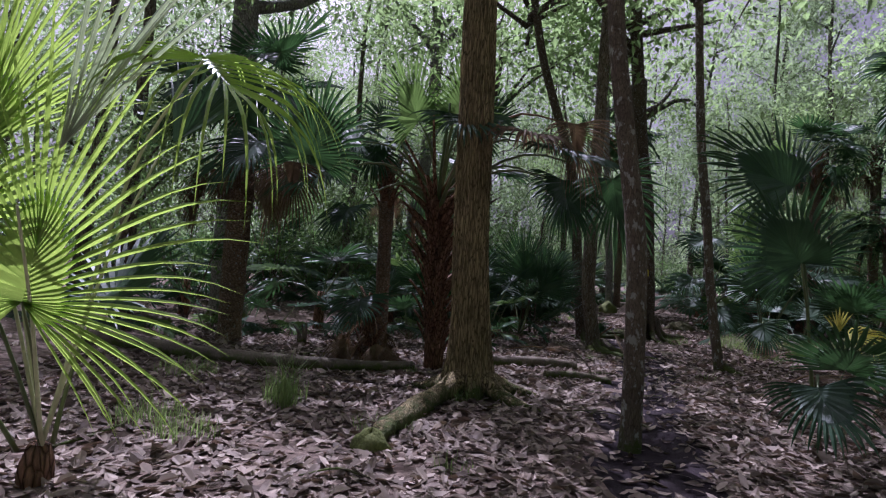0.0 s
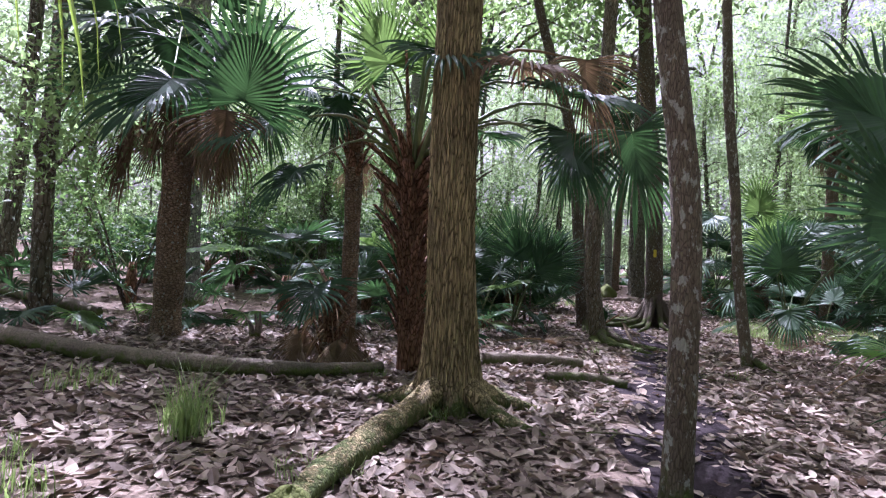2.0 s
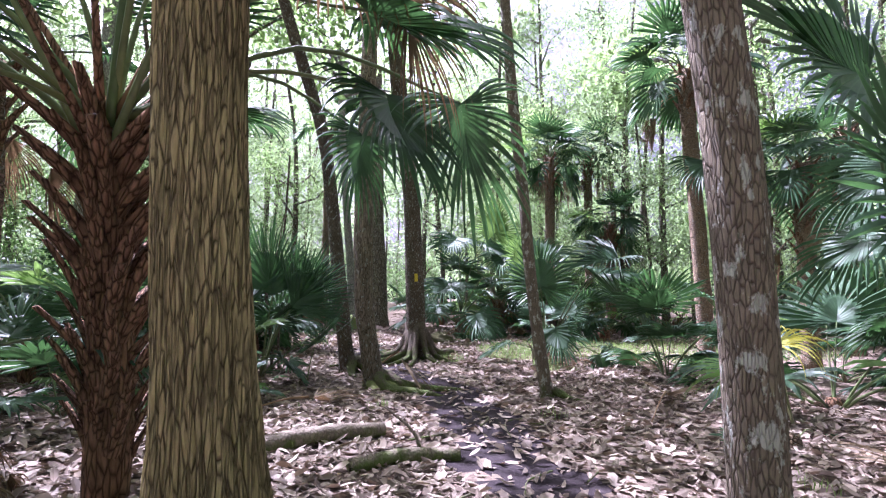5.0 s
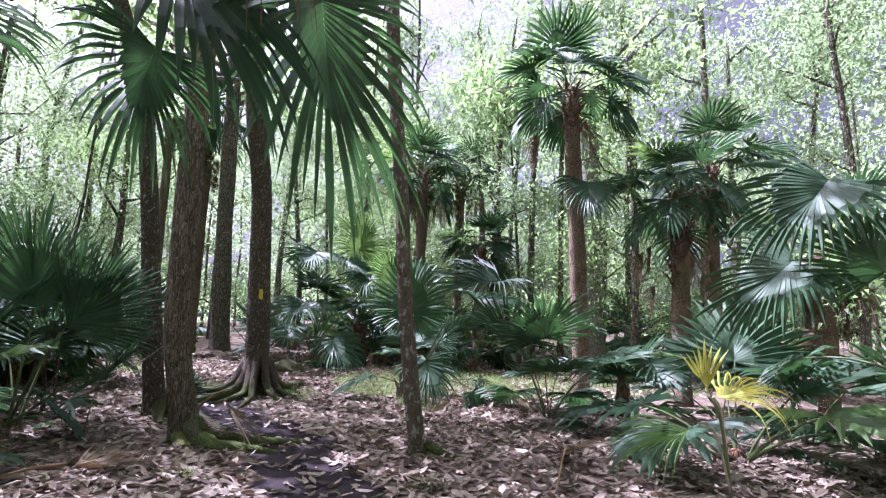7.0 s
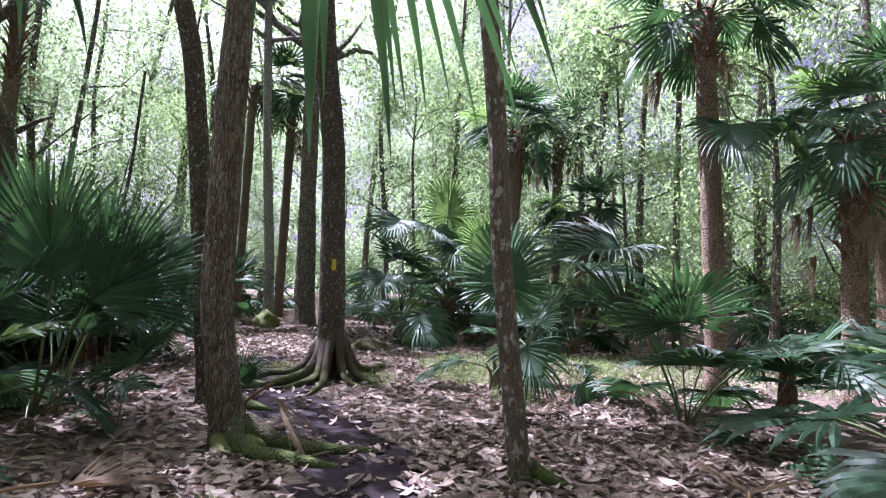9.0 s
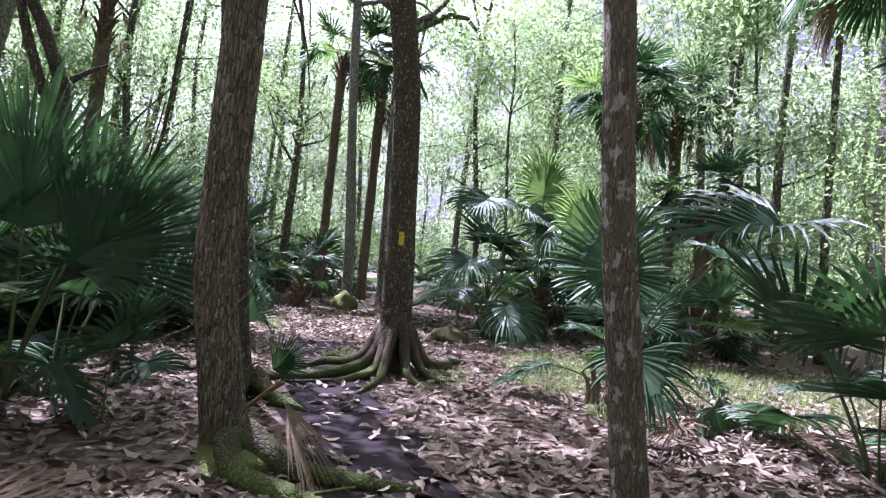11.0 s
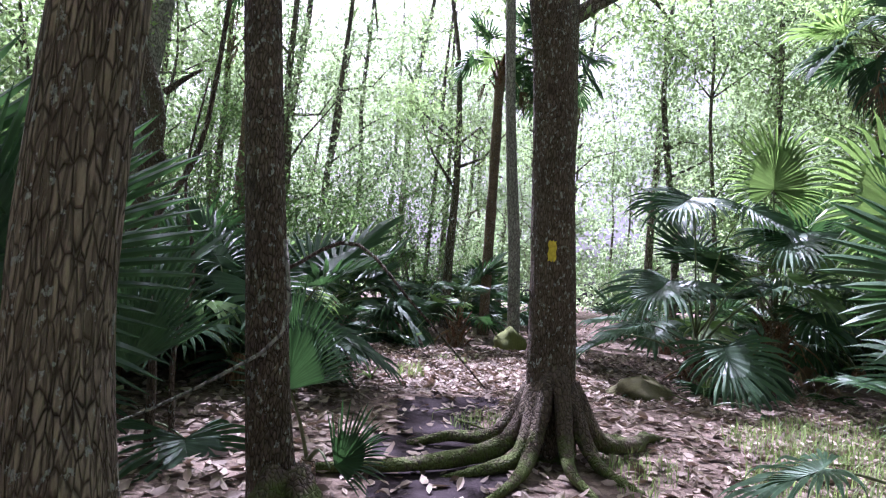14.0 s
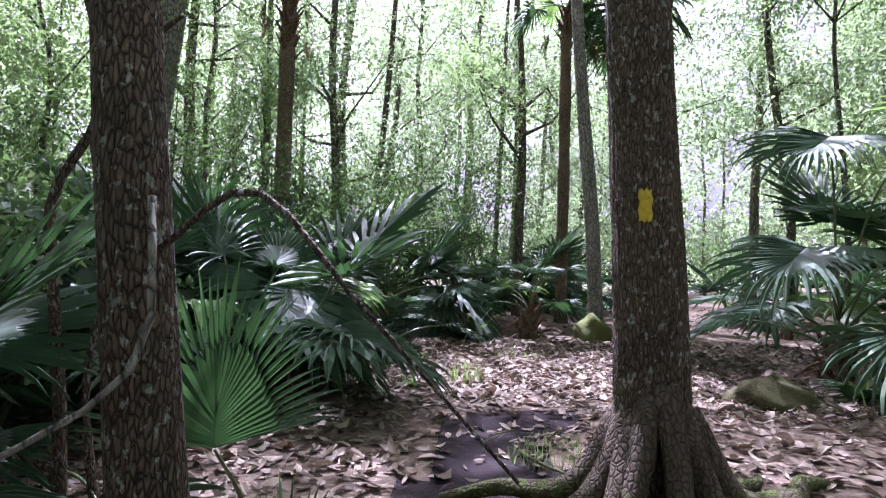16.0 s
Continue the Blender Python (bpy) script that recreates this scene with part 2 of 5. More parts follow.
def mesh(name, verts, faces, mats, smooth=True, index=None):
    me = bpy.data.meshes.new(name)
    me.from_pydata([tuple(v) for v in verts] if not isinstance(verts, np.ndarray) else verts.tolist(), [], faces)
    for m in (mats if isinstance(mats, (list, tuple)) else [mats]):
        me.materials.append(m)
    if smooth:
        me.polygons.foreach_set("use_smooth", [True] * len(me.polygons))
    if name.endswith("_blade"):
        uv = me.uv_layers.new(name="UVMap")
        row = np.array([0, 0, 0.5, 0, 0.5, 1, 0, 1, 0.5, 0, 1, 0, 1, 1, 0.5, 1.0])
        uv.data.foreach_set("uv", np.tile(row, len(me.polygons) // 2))
    if index is not None:
        me.polygons.foreach_set("material_index", index)
    me.update()
    return me


def part(name, me, parent, label="", m=None):
    ob = new(name, me)
    ob.parent = parent
    if m is not None:
        ob.matrix_basis = m
    if label:
        ob["label"] = label
    return ob


def thing(name, x, y, label, category, group="", z=None, kind=""):
    ob = new(name)
    ob.empty_display_size = 0.2
    ob.location = (x, y, gz(x, y) if z is None else z)
    return tagged(ob, label, category, group, kind)


def tube(points, radii, segs=8, bumps=0.0, seed=0, cap=True, flat=1.0):
    """A bent round stem: vertices and faces."""
    pts = [Vector(p) for p in points]
    verts, faces = [], []
    rng = random.Random(seed)
    ph = [rng.uniform(0, 6.28) for _ in range(4)]
    side = None
    for i, p in enumerate(pts):
        d = (pts[min(i + 1, len(pts) - 1)] - pts[max(i - 1, 0)]).normalized()
        if side is None:
            side = d.cross(Vector((0.31, 0.87, 0.4))).normalized()
        side = (side - d * side.dot(d)).normalized()
        up = d.cross(side)
        for k in range(segs):
            a = 2 * math.pi * k / segs
            r = radii[i] * (1 + bumps * (math.sin(3 * a + ph[0] + i * 0.9) + math.sin(2 * a + ph[1] - i * 0.55) + math.sin(5 * a + ph[2] + 1.3 * i)) / 2)
            verts.append(p + side * (math.cos(a) * r) + up * (math.sin(a) * r * flat))
    n = len(pts)
    for i in range(n - 1):
        for k in range(segs):
            j = (k + 1) % segs
            faces.append((i * segs + k, i * segs + j, (i + 1) * segs + j, (i + 1) * segs + k))
    if cap:
        faces.append(tuple(range(segs))[::-1])
        faces.append(tuple((n - 1) * segs + k for k in range(segs)))
    return verts, faces


def curve_points(ctrl, n):
    """A smooth line of n points through the control points (Catmull-Rom)."""
    c = [Vector(p) for p in ctrl]
    c = [c[0] * 2 - c[1]] + c + [c[-1] * 2 - c[-2]]
    out = []
    for i in range(n):
        u = i / (n - 1) * (len(c) - 3)
        k = min(int(u), len(c) - 4)
        f = u - k
        a, b, d, e = c[k:k + 4]
        out.append(0.5 * ((2 * b) + (d - a) * f + (2 * a - 5 * b + 4 * d - e) * f * f + (3 * b - a - 3 * d + e) * f ** 3))
    return out


def joined(pieces):
    verts, faces = [], []
    for v, f in pieces:
        o = len(verts)
        verts += list(v)
        faces += [tuple(o + i for i in q) for q in f]
    return verts, faces


def stem(ctrl, r0, r1, segs, rings, flare=0.0, flare_h=0.5, lobes=5, ridge=0.0, ridges=24, seed=0):
    """A tree trunk along the control points: tapering, flared and lobed at the foot, with raised bark ridges."""
    rng = random.Random(seed)
    ph = [rng.uniform(0, 6.28) for _ in range(6)]
    pts = np.array([tuple(p) for p in curve_points(ctrl, rings)])
    u = np.linspace(0, 1, rings)
    a = np.linspace(0, 2 * np.pi, segs, endpoint=False)
    A, U = np.meshgrid(a, u)
    Z = pts[:, 2][:, None] - pts[0, 2]
    r = r0 + (r1 - r0) * U
    foot = np.exp(-np.maximum(Z, 0) / flare_h * 1.6)
    r = r * (1 + flare * foot * (0.75 + 0.45 * np.cos(lobes * A + ph[0]) + 0.25 * np.cos((lobes - 2) * A + ph[1])))
    r = r * (1 + 0.03 * np.sin(2 * A + ph[2] + 1.3 * Z) + 0.025 * np.sin(3 * A + ph[3] - 2.1 * Z))
    if ridge:
        w = ridges * A + 1.5 * np.sin(2.2 * Z + 3 * A + ph[4]) + 1.0 * np.sin(5.3 * Z - 2 * A + ph[5])
        br = 0.65 + 0.35 * np.sin(9 * Z + 2.5 * np.sin(ridges * 0.5 * A) + ph[1])
        r = r + ridge * (np.abs(np.sin(w / 2)) ** 0.6 - 0.6) * br
    x = pts[:, 0][:, None] + r * np.cos(A)
    y = pts[:, 1][:, None] + r * np.sin(A)
    z = np.repeat(pts[:, 2][:, None], segs, 1)
    verts = np.stack([x, y, z], -1).reshape(-1, 3)
    faces = []
    for i in range(rings - 1):
        o = i * segs
        for k in range(segs):
            j = (k + 1) % segs
            faces.append((o + k, o + j, o + segs + j, o + segs + k))
    return [tuple(v) for v in verts], faces


# sun flecks: places on the forest floor that the gaps in the canopy leave open (x, y, half lengths)
GAPS = [(5.9, 20.7, 1.7, 0.9), (10.0, 18.9, 1.7, 1.0), (8.2, 13.1, 0.9, 0.8), (3.6, 21.6, 0.8, 0.5), (12.0, 12.2, 1.2, 1.0), (6.7, 13.2, 0.5, 0.3), (0.2, 6.6, 0.35, 0.3), (11.2, 19.0, 2.2, 0.7), (12.5, 15.4, 2.4, 0.8), (9.8, 18.0, 1.3, 0.5), (3.4, 7.3, 0.6, 0.35), (2.75, 8.6, 0.55, 0.3),
        (6.2, 7.7, 0.6, 0.4), (-1.9, 2.2, 1.8, 1.4), (5.8, 7.0, 0.5, 0.5), (9.0, 24.0, 1.0, 0.6), (7.4, 25.4, 0.9, 0.8), (4.7, 22.2, 0.9, 0.4),
        (3.0, 10.2, 0.45, 0.25), (4.4, 11.3, 0.4, 0.25), (2.2, 14.9, 0.35, 0.25), (7.5, 20.0, 0.5, 0.3),
        (6.2, 21.5, 2.0, 1.0), (3.6, 24.4, 0.7, 0.7), (10.6, 19.6, 1.7, 0.8), (3.0, 22.0, 0.6, 0.4), (12.7, 15.6, 2.6, 1.0), (11.3, 14.7, 1.5, 0.5), (4.55, 11.3, 0.5, 0.3), (3.5, 11.1, 0.5, 0.25),
        (7.8, 23.0, 1.0, 0.6), (7.2, 13.2, 0.4, 0.3), (3.1, 13.7, 0.35, 0.3), (2.6, 8.4, 0.5, 0.25), (3.15, 10.5, 0.35, 0.2), (3.45, 9.45, 0.4, 0.2), (6.0, 7.6, 0.7, 0.4), (7.1, 18.0, 0.4, 0.3), (11.5, 16.7, 2.0, 0.9)]


def sunlit(p):
    """Which of the points p lie in a gap of the canopy, seen along the sun's rays."""
    k = (p[:, 2] - ground_z(p[:, 0], p[:, 1])) / TO_SUN.z
    qx, qy = p[:, 0] - TO_SUN.x * k, p[:, 1] - TO_SUN.y * k
    wob = 0.35 * lump(qx, qy, 1, 3.0)
    openn = lump(qx, qy, 5, 2.6) + 0.5 * lump(qx, qy, 9, 6.0) > 0.32
    for gx, gy, a, b in GAPS:
        openn |= ((qx - gx) / a) ** 2 + ((qy - gy) / b) ** 2 < 1 + wob
    return openn & (p[:, 2] > 4.5)


def leaves(centres, spread, count, size, seed, flat=0.6, gaps=True, slim=0.5, three=False):
    """A cloud of single leaves round the given centres: pointed blades folded along the midrib."""
    rng = np.random.default_rng(seed)
    c = np.asarray(centres, float)
    which = rng.integers(0, len(c), count)
    p = c[which] + rng.normal(0, 1, (count, 3)) * np.array([spread, spread, spread * flat])
    if gaps:
        p = p[~sunlit(p)]
    n = len(p)
    d = rng.normal(0, 1, (n, 3)) + np.array([0, 0, -0.35])
    d /= np.linalg.norm(d, axis=1)[:, None]
    s = np.cross(d, rng.normal(0, 0.5, (n, 3)) + np.array([0, 0, 1.0]))
    s /= np.linalg.norm(s, axis=1)[:, None] + 1e-6
    L = (size * rng.uniform(0.6, 1.3, n))[:, None]
    up = np.cross(s, d)
    if three:
        v = np.stack([p - s * L * slim * 0.5, p + s * L * slim * 0.5, p + d * L], 1).reshape(-1, 3)
        return v, np.arange(3 * n).reshape(-1, 3).tolist()
    v = np.stack([p, p + d * L * 0.45 + s * L * slim * 0.5 + up * L * 0.08, p + d * L, p + d * L * 0.45 - s * L * slim * 0.5 + up * L * 0.08], 1).reshape(-1, 3)
    b = np.arange(n) * 4
    return v, np.stack([b, b + 1, b + 2, b + 3], 1).tolist()


# ---- palm fronds ----
def blade(hub, axis, normal, R, n=38, spread=250, droop=0.25, fold=0.15, split=0.55, steps=6, seed=0, costa=0.25):
    """A fan of folded segments round the hub, joined near it, free and drooping towards the tips."""
    rng = random.Random(seed)
    hub, ax, nn = Vector(hub), Vector(axis).normalized(), Vector(normal)
    nn = (nn - ax * nn.dot(ax)).normalized()
    sy = nn.cross(ax)
    verts, faces, last = [], [], []
    dphi = radians(spread) / n
    for i in range(n):
        phi = -radians(spread) / 2 + (i + 0.5) * dphi
        d = (ax * math.cos(phi) + sy * math.sin(phi) + nn * (fold * abs(math.sin(phi)) + rng.uniform(-0.05, 0.05))).normalized()
        across = d.cross(nn).normalized()
        L = R * (0.74 + 0.26 * math.cos(phi / 1.5)) * rng.uniform(0.82, 1.06)
        g = droop * rng.uniform(0.6, 1.5)
        p = hub + ax * (costa * R * max(0, math.cos(phi)) ** 2) - nn * (0.25 * costa * R * max(0, math.cos(phi)) ** 2)
        tw = rng.uniform(-0.25, 0.25)
        cols = []
        sp = split * rng.uniform(0.85, 1.15)
        for k in range(steps + 1):
            s = k / steps
            hw = max(0.004 * R, s * L * math.tan(dphi / 2) * 1.04) if s <= sp else sp * L * math.tan(dphi / 2) * 1.04 * max(0.03, 1 - ((s - sp) / (1 - sp)) ** 1.7)
            sd = across if s <= sp else (across + nn * tw * (s - sp) * 3).normalized()
            left, ridge, right = p - sd * hw - nn * hw * 0.5, p + nn * hw * 0.5, p + sd * hw - nn * hw * 0.5
            share = i > 0 and s <= split * 0.8
            if not share:
                verts.append(left)
            cols.append((last[k] if share else len(verts) - 1, len(verts), len(verts) + 1))
            verts += [ridge, right]
            if k < steps:
                f = max(0.0, s - 0.15)
                d = (d + Vector((0, 0, -1)) * g * f * 6 / steps * (1.6 if s > sp else 0.7)).normalized()
                p = p + d * (L / steps)
        for a, b in zip(cols, cols[1:]):
            faces += [(a[0], a[1], b[1], b[0]), (a[1], a[2], b[2], b[1])]
        last = [c[2] for c in cols]
    return verts, faces


def petiole(ctrl, r0=0.018, r1=0.009, seed=0):
    pts = curve_points(ctrl, 9)
    return tube(pts, [r0 + (r1 - r0) * i / 8 for i in range(9)], 6, 0.03, seed, flat=0.6)


FRONDS = {}


def frond_kind(key, pet_len, pet_el, arch, pitch, R, n, spread, droop, fold, steps, seed, mat, mat_p, split=0.55):
    """A frond that leaves its foot along +x; kept under its key, to be used many times."""
    pts, p = [Vector((0, 0, 0))], Vector((0, 0, 0))
    for i in range(4):
        a = radians(pet_el - arch * (i + 0.5) / 4)
        p = p + Vector((math.cos(a), 0, math.sin(a))) * (pet_len / 4)
        pts.append(p)
    a = radians(pitch)
    ax, nn = Vector((math.cos(a), 0, math.sin(a))), Vector((-math.sin(a), 0, math.cos(a)))
    bl = mesh("frond_blade", *blade(p, ax, nn, R, n, spread, droop, fold, split, steps, seed), mat, False)
    pe = mesh("frond_petiole", *petiole(pts, 0.016 + 0.004 * pet_len, 0.009, seed), mat_p)
    FRONDS.setdefault(key, []).append((bl, pe))


for s in range(3):
    frond_kind("up", 1.0 + 0.15 * s, 82 - 4 * s, 14, 62 - 12 * s, 0.80 + 0.06 * s, 36, 230 + 15 * s, 0.10, 0.18, 6, 10 + s, FAN, PETIOLE)
    frond_kind("mid", 1.0 + 0.12 * s, 66 - 6 * s, 28, 24 - 12 * s, 0.78 + 0.06 * s, 36, 240 + 12 * s, 0.20, 0.2, 6, 20 + s, FAN, PETIOLE)
    frond_kind("low", 0.9 + 0.12 * s, 44 - 8 * s, 40, -8 - 14 * s, 0.74 + 0.06 * s, 34, 240, 0.32, 0.12, 6, 30 + s, FAN, PETIOLE)
    frond_kind("hang", 0.9 + 0.15 * s, 40, 75, -52 - 10 * s, 0.80, 34, 210, 0.45, 0.05, 6, 40 + s, FAN, PETIOLE)
    frond_kind("dead", 0.7 + 0.15 * s, 5, 75, -78 - 4 * s, 0.75, 26, 120, 0.7, 0.5, 6, 50 + s, FAN_DEAD, PETIOLE_DEAD, 0.35)
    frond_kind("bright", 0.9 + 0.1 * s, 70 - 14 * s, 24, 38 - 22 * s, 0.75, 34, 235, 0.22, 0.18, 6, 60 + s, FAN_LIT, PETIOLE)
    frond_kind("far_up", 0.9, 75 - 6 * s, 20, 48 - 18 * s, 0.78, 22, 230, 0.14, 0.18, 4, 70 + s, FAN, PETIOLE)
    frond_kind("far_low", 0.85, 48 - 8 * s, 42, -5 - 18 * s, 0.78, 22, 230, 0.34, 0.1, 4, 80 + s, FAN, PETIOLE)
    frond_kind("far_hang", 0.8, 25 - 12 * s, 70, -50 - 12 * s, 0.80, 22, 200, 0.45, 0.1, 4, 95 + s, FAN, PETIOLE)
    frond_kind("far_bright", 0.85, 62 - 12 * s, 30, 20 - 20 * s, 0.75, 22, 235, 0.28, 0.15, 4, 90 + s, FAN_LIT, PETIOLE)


def add_frond(owner, key, az, scale, foot=(0, 0, 0), tilt=0.0, pick=0, label=""):
    bl, pe = FRONDS[key][pick % len(FRONDS[key])]
    m = Matrix.Translation(foot) @ pose(0, 0, 0, 0, 0, az) @ pose(0, 0, 0, tilt, 0, 0) @ Matrix.Scale(scale, 4)
    f = part("frond", bl, owner, label, m)
    part("petiole", pe, f)
    return f


def frond_to(owner, foot, hub, axis, normal, R, sag=0.15, n=38, spread=250, droop=0.2, fold=0.15, mat=None, mat_p=None, seed=0, label="", split=0.55, r0=0.02):
    """A single frond whose petiole runs from its foot to a given hub (world metres), with the fan along axis."""
    base = owner.location
    a, b = Vector(foot) - base, Vector(hub) - base
    mid = (a + b) / 2 + Vector((0, 0, sag))
    f = part("frond", mesh("frond_blade", *blade(b, axis, normal, R, n, spread, droop, fold, split, 7, seed), mat or FAN, False), owner, label)
    part("petiole", mesh("frond_petiole", *petiole([a, mid, b], r0, 0.010, seed), mat_p or PETIOLE), f)
    return f


def fan_palm(x, y, keys, scale=1.0, foot_z=0.0, seed=0, label="", name="palmetto", category="palm", group="palmettos of the understory", trunk_r=0.0, jitter=25):
    """A palmetto: fronds that fan out from one foot, or from the top of a short shaggy trunk."""
    rng = random.Random(seed)
    ob = thing(name, x, y, label or "dark green palmetto with stiff fan leaves among leaf litter", category, group)
    n = len(keys)
    off = rng.uniform(0, 360)
    for i, k in enumerate(keys):
        az = off + i * 137.5 + rng.uniform(-jitter, jitter)
        r = 0.05 + trunk_r * 0.6
        foot = (r * math.cos(radians(az)), r * math.sin(radians(az)), foot_z * rng.uniform(0.85, 1.0) - 0.02)
        add_frond(ob, k, az, scale * rng.uniform(0.8, 1.15), foot, rng.uniform(-12, 12), rng.randrange(3))
    h = max(foot_z, 0.14)
    r = trunk_r or 0.07
    part("trunk", mesh("palm_foot", *tube([(0, 0, -0.1), (0, 0, h * 0.5), (0.01, 0.01, h)], [r * 1.25, r * 1.1, r * 0.75], 12, 0.18, seed), BOOT if trunk_r else BARK_PALM), ob)
    return ob

# ---- ground ----
def ground():
    def axis(mid, near, far, n):
        t = np.linspace(-1, 1, n)
        return mid + near * t * 1.0 + (far - near) * np.sign(t) * np.abs(t) ** 7
    xs, ys = axis(4, 26, 600, 221), axis(14, 28, 600, 241)
    X, Y = np.meshgrid(xs, ys)
    Z = ground_z(X, Y)
    v = np.stack([X, Y, Z], -1).reshape(-1, 3)
    nx, ny = len(xs), len(ys)
    faces, idx = [], []
    tx = trail_x(Y)
    on = (np.abs(X - tx) + 0.22 * lump(X, Y, 4, 1.6) < 0.5) & (Y > -6) & (Y < 19.3)
    for j in range(ny - 1):
        for i in range(nx - 1):
            a = j * nx + i
            faces.append((a, a + 1, a + nx + 1, a + nx))
            idx.append(1 if on[j, i] else 0)
    ob = new("ground", mesh("ground", v, faces, [SOIL, TRAIL], True, idx))
    return tagged(ob, "forest floor of dark soil and leaf mould with a trodden trail", "ground", kind="structure")


ground()


def litter(name, count, seed, area, size, lift=0.012, trail_keep=0.24, label="curled brown fallen leaves covering the forest floor"):
    """Fallen leaves lying singly on the ground: folded along the midrib, curled and tilted."""
    rng = np.random.default_rng(seed)
    x0, x1, y0, y1 = area
    x, y = rng.uniform(x0, x1, count), rng.uniform(y0, y1, count)
    off = np.abs(x - trail_x(y)) + 0.22 * lump(x, y, 4, 1.6)
    keep = (off > 0.55) | (y > 19.5) | (rng.random(count) < trail_keep)
    keep &= (lump(x, y, 2, 1.1) > -0.5) | (rng.random(count) < 0.55)
    x, y = x[keep], y[keep]
    n = len(x)
    L = size * rng.uniform(0.5, 1.3, n)
    W = L * rng.uniform(0.32, 0.5, n)
    az = rng.uniform(0, 2 * np.pi, n)
    tx, ty = rng.normal(0, 0.22, n), rng.normal(0, 0.3, n)
    curl, cup = rng.normal(0.10, 0.16, n), rng.normal(0.12, 0.22, n)
    #        along, across for eight points of a pointed leaf
    al = np.array([-0.5, -0.2, -0.2, -0.2, 0.2, 0.2, 0.2, 0.5])
    ac = np.array([0.0, -0.46, 0.0, 0.46, -0.42, 0.0, 0.42, 0.0])
    px, py = al[None] * L[:, None], ac[None] * W[:, None]
    pz = np.abs(ac[None]) * 2 * cup[:, None] * W[:, None] + (al[None] ** 2) * 4 * curl[:, None] * L[:, None] * 0.5 + px * tx[:, None] + py * ty[:, None]
    pz -= pz.min(1)[:, None]
    ca, sa = np.cos(az)[:, None], np.sin(az)[:, None]
    X, Y = x[:, None] + px * ca - py * sa, y[:, None] + px * sa + py * ca
    Z = ground_z(x, y)[:, None] + pz + (lift * rng.random(n))[:, None] + 0.002
    v = np.stack([X, Y, Z], -1).reshape(-1, 3)
    b = (np.arange(n) * 8)[:, None]
    quads = np.concatenate([b + np.array([[1, 2, 5, 4]]), b + np.array([[2, 3, 6, 5]])]).tolist()
    tris = np.concatenate([b + np.array([[0, 2, 1]]), b + np.array([[0, 3, 2]]), b + np.array([[4, 5, 7]]), b + np.array([[5, 6, 7]])]).tolist()
    ob = new(name, mesh(name, v, quads + tris, LITTER, False))
    return tagged(ob, label, "leaf litter", kind="stuff")


litter("leaf_litter", 38000, 11, (-5.0, 9.5, 1.6, 13.0), 0.135)
litter("leaf_litter", 17500, 12, (-2.0, 12.5, 13.0, 25.0), 0.135)
litter("leaf_litter", 5000, 15, (3.6, 9.6, 19.2, 24.5), 0.12, label="sunlit dry leaves beyond the blazed tree")
litter("leaf_litter", 5000, 14, (9.0, 16.5, 12.5, 20.0), 0.13, label="pale dry leaves strewn over the sunny glade")
litter("leaf_litter", 8500, 13, (-16.0, 22.0, 6.0, 34.0), 0.18)

# ---- trees of the trail ----
def crown_of(owner, centres, spread, count, size, seed, mat=None, flat=0.6):
    v, f = leaves([Vector(c) for c in centres], spread, count, size, seed, flat)
    v = v - np.array(owner.location)
    return part("crown", mesh("crown", v, f, mat or LEAF, False), owner, "green leafy crown with gaps of sky")


def limbs(top, base_r, rng, n, reach, rise):
    """Limbs that leave a trunk near its top: stems, and the points where leaves gather."""
    pieces, ends = [], []
    for i in range(n):
        a = rng.uniform(0, 6.28)
        z0 = top.z - rng.uniform(0, 0.45) * rise
        p0 = Vector((top.x, top.y, z0))
        l = reach * rng.uniform(0.5, 1.1)
        p1 = p0 + Vector((math.cos(a) * l * 0.5, math.sin(a) * l * 0.5, rise * 0.25 * rng.uniform(0.5, 1.3)))
        p2 = p0 + Vector((math.cos(a + 0.4) * l, math.sin(a + 0.4) * l, rise * 0.45 * rng.uniform(0.3, 1.3)))
        pts = curve_points([p0, p1, p2], 6)
        pieces.append(tube(pts, [base_r * 0.4 * (1 - 0.85 * k / 5) for k in range(6)], 6, 0.05, i))
        ends += [p1, p2, (p1 + p2) / 2, p2 + Vector((rng.uniform(-1, 1), rng.uniform(-1, 1), rng.uniform(-0.5, 0.8)))]
    return pieces, ends


def trail_tree(x, y, ctrl, r0, r1, mat, label, flare=0.5, flare_h=0.5, lobes=5, ridge=0.0, ridges=24, segs=40, rings=90, seed=0, crown=2400, name="tree"):
    """A tree beside the trail; ctrl: offsets of the trunk's line from its foot."""
    ob = thing(name, x, y, label, "tree")
    pts = [Vector(c) - Vector((0.042 * c[2], 0, 0)) for c in ctrl]
    pts[0].z -= 0.12
    part("trunk", mesh("trunk", *stem(pts, r0, r1, segs, rings, flare, flare_h, lobes, ridge, ridges, seed), mat), ob)
    rng = random.Random(seed)
    top = pts[-1]
    pieces, ends = limbs(top, r1 * 1.6, rng, 7, 4.2, 4.5)
    for piece in pieces:
        part("limb", mesh("limb", *piece, mat), ob)
    crown_of(ob, [e + ob.location for e in ends], 1.15, crown, 0.26, seed)
    return ob


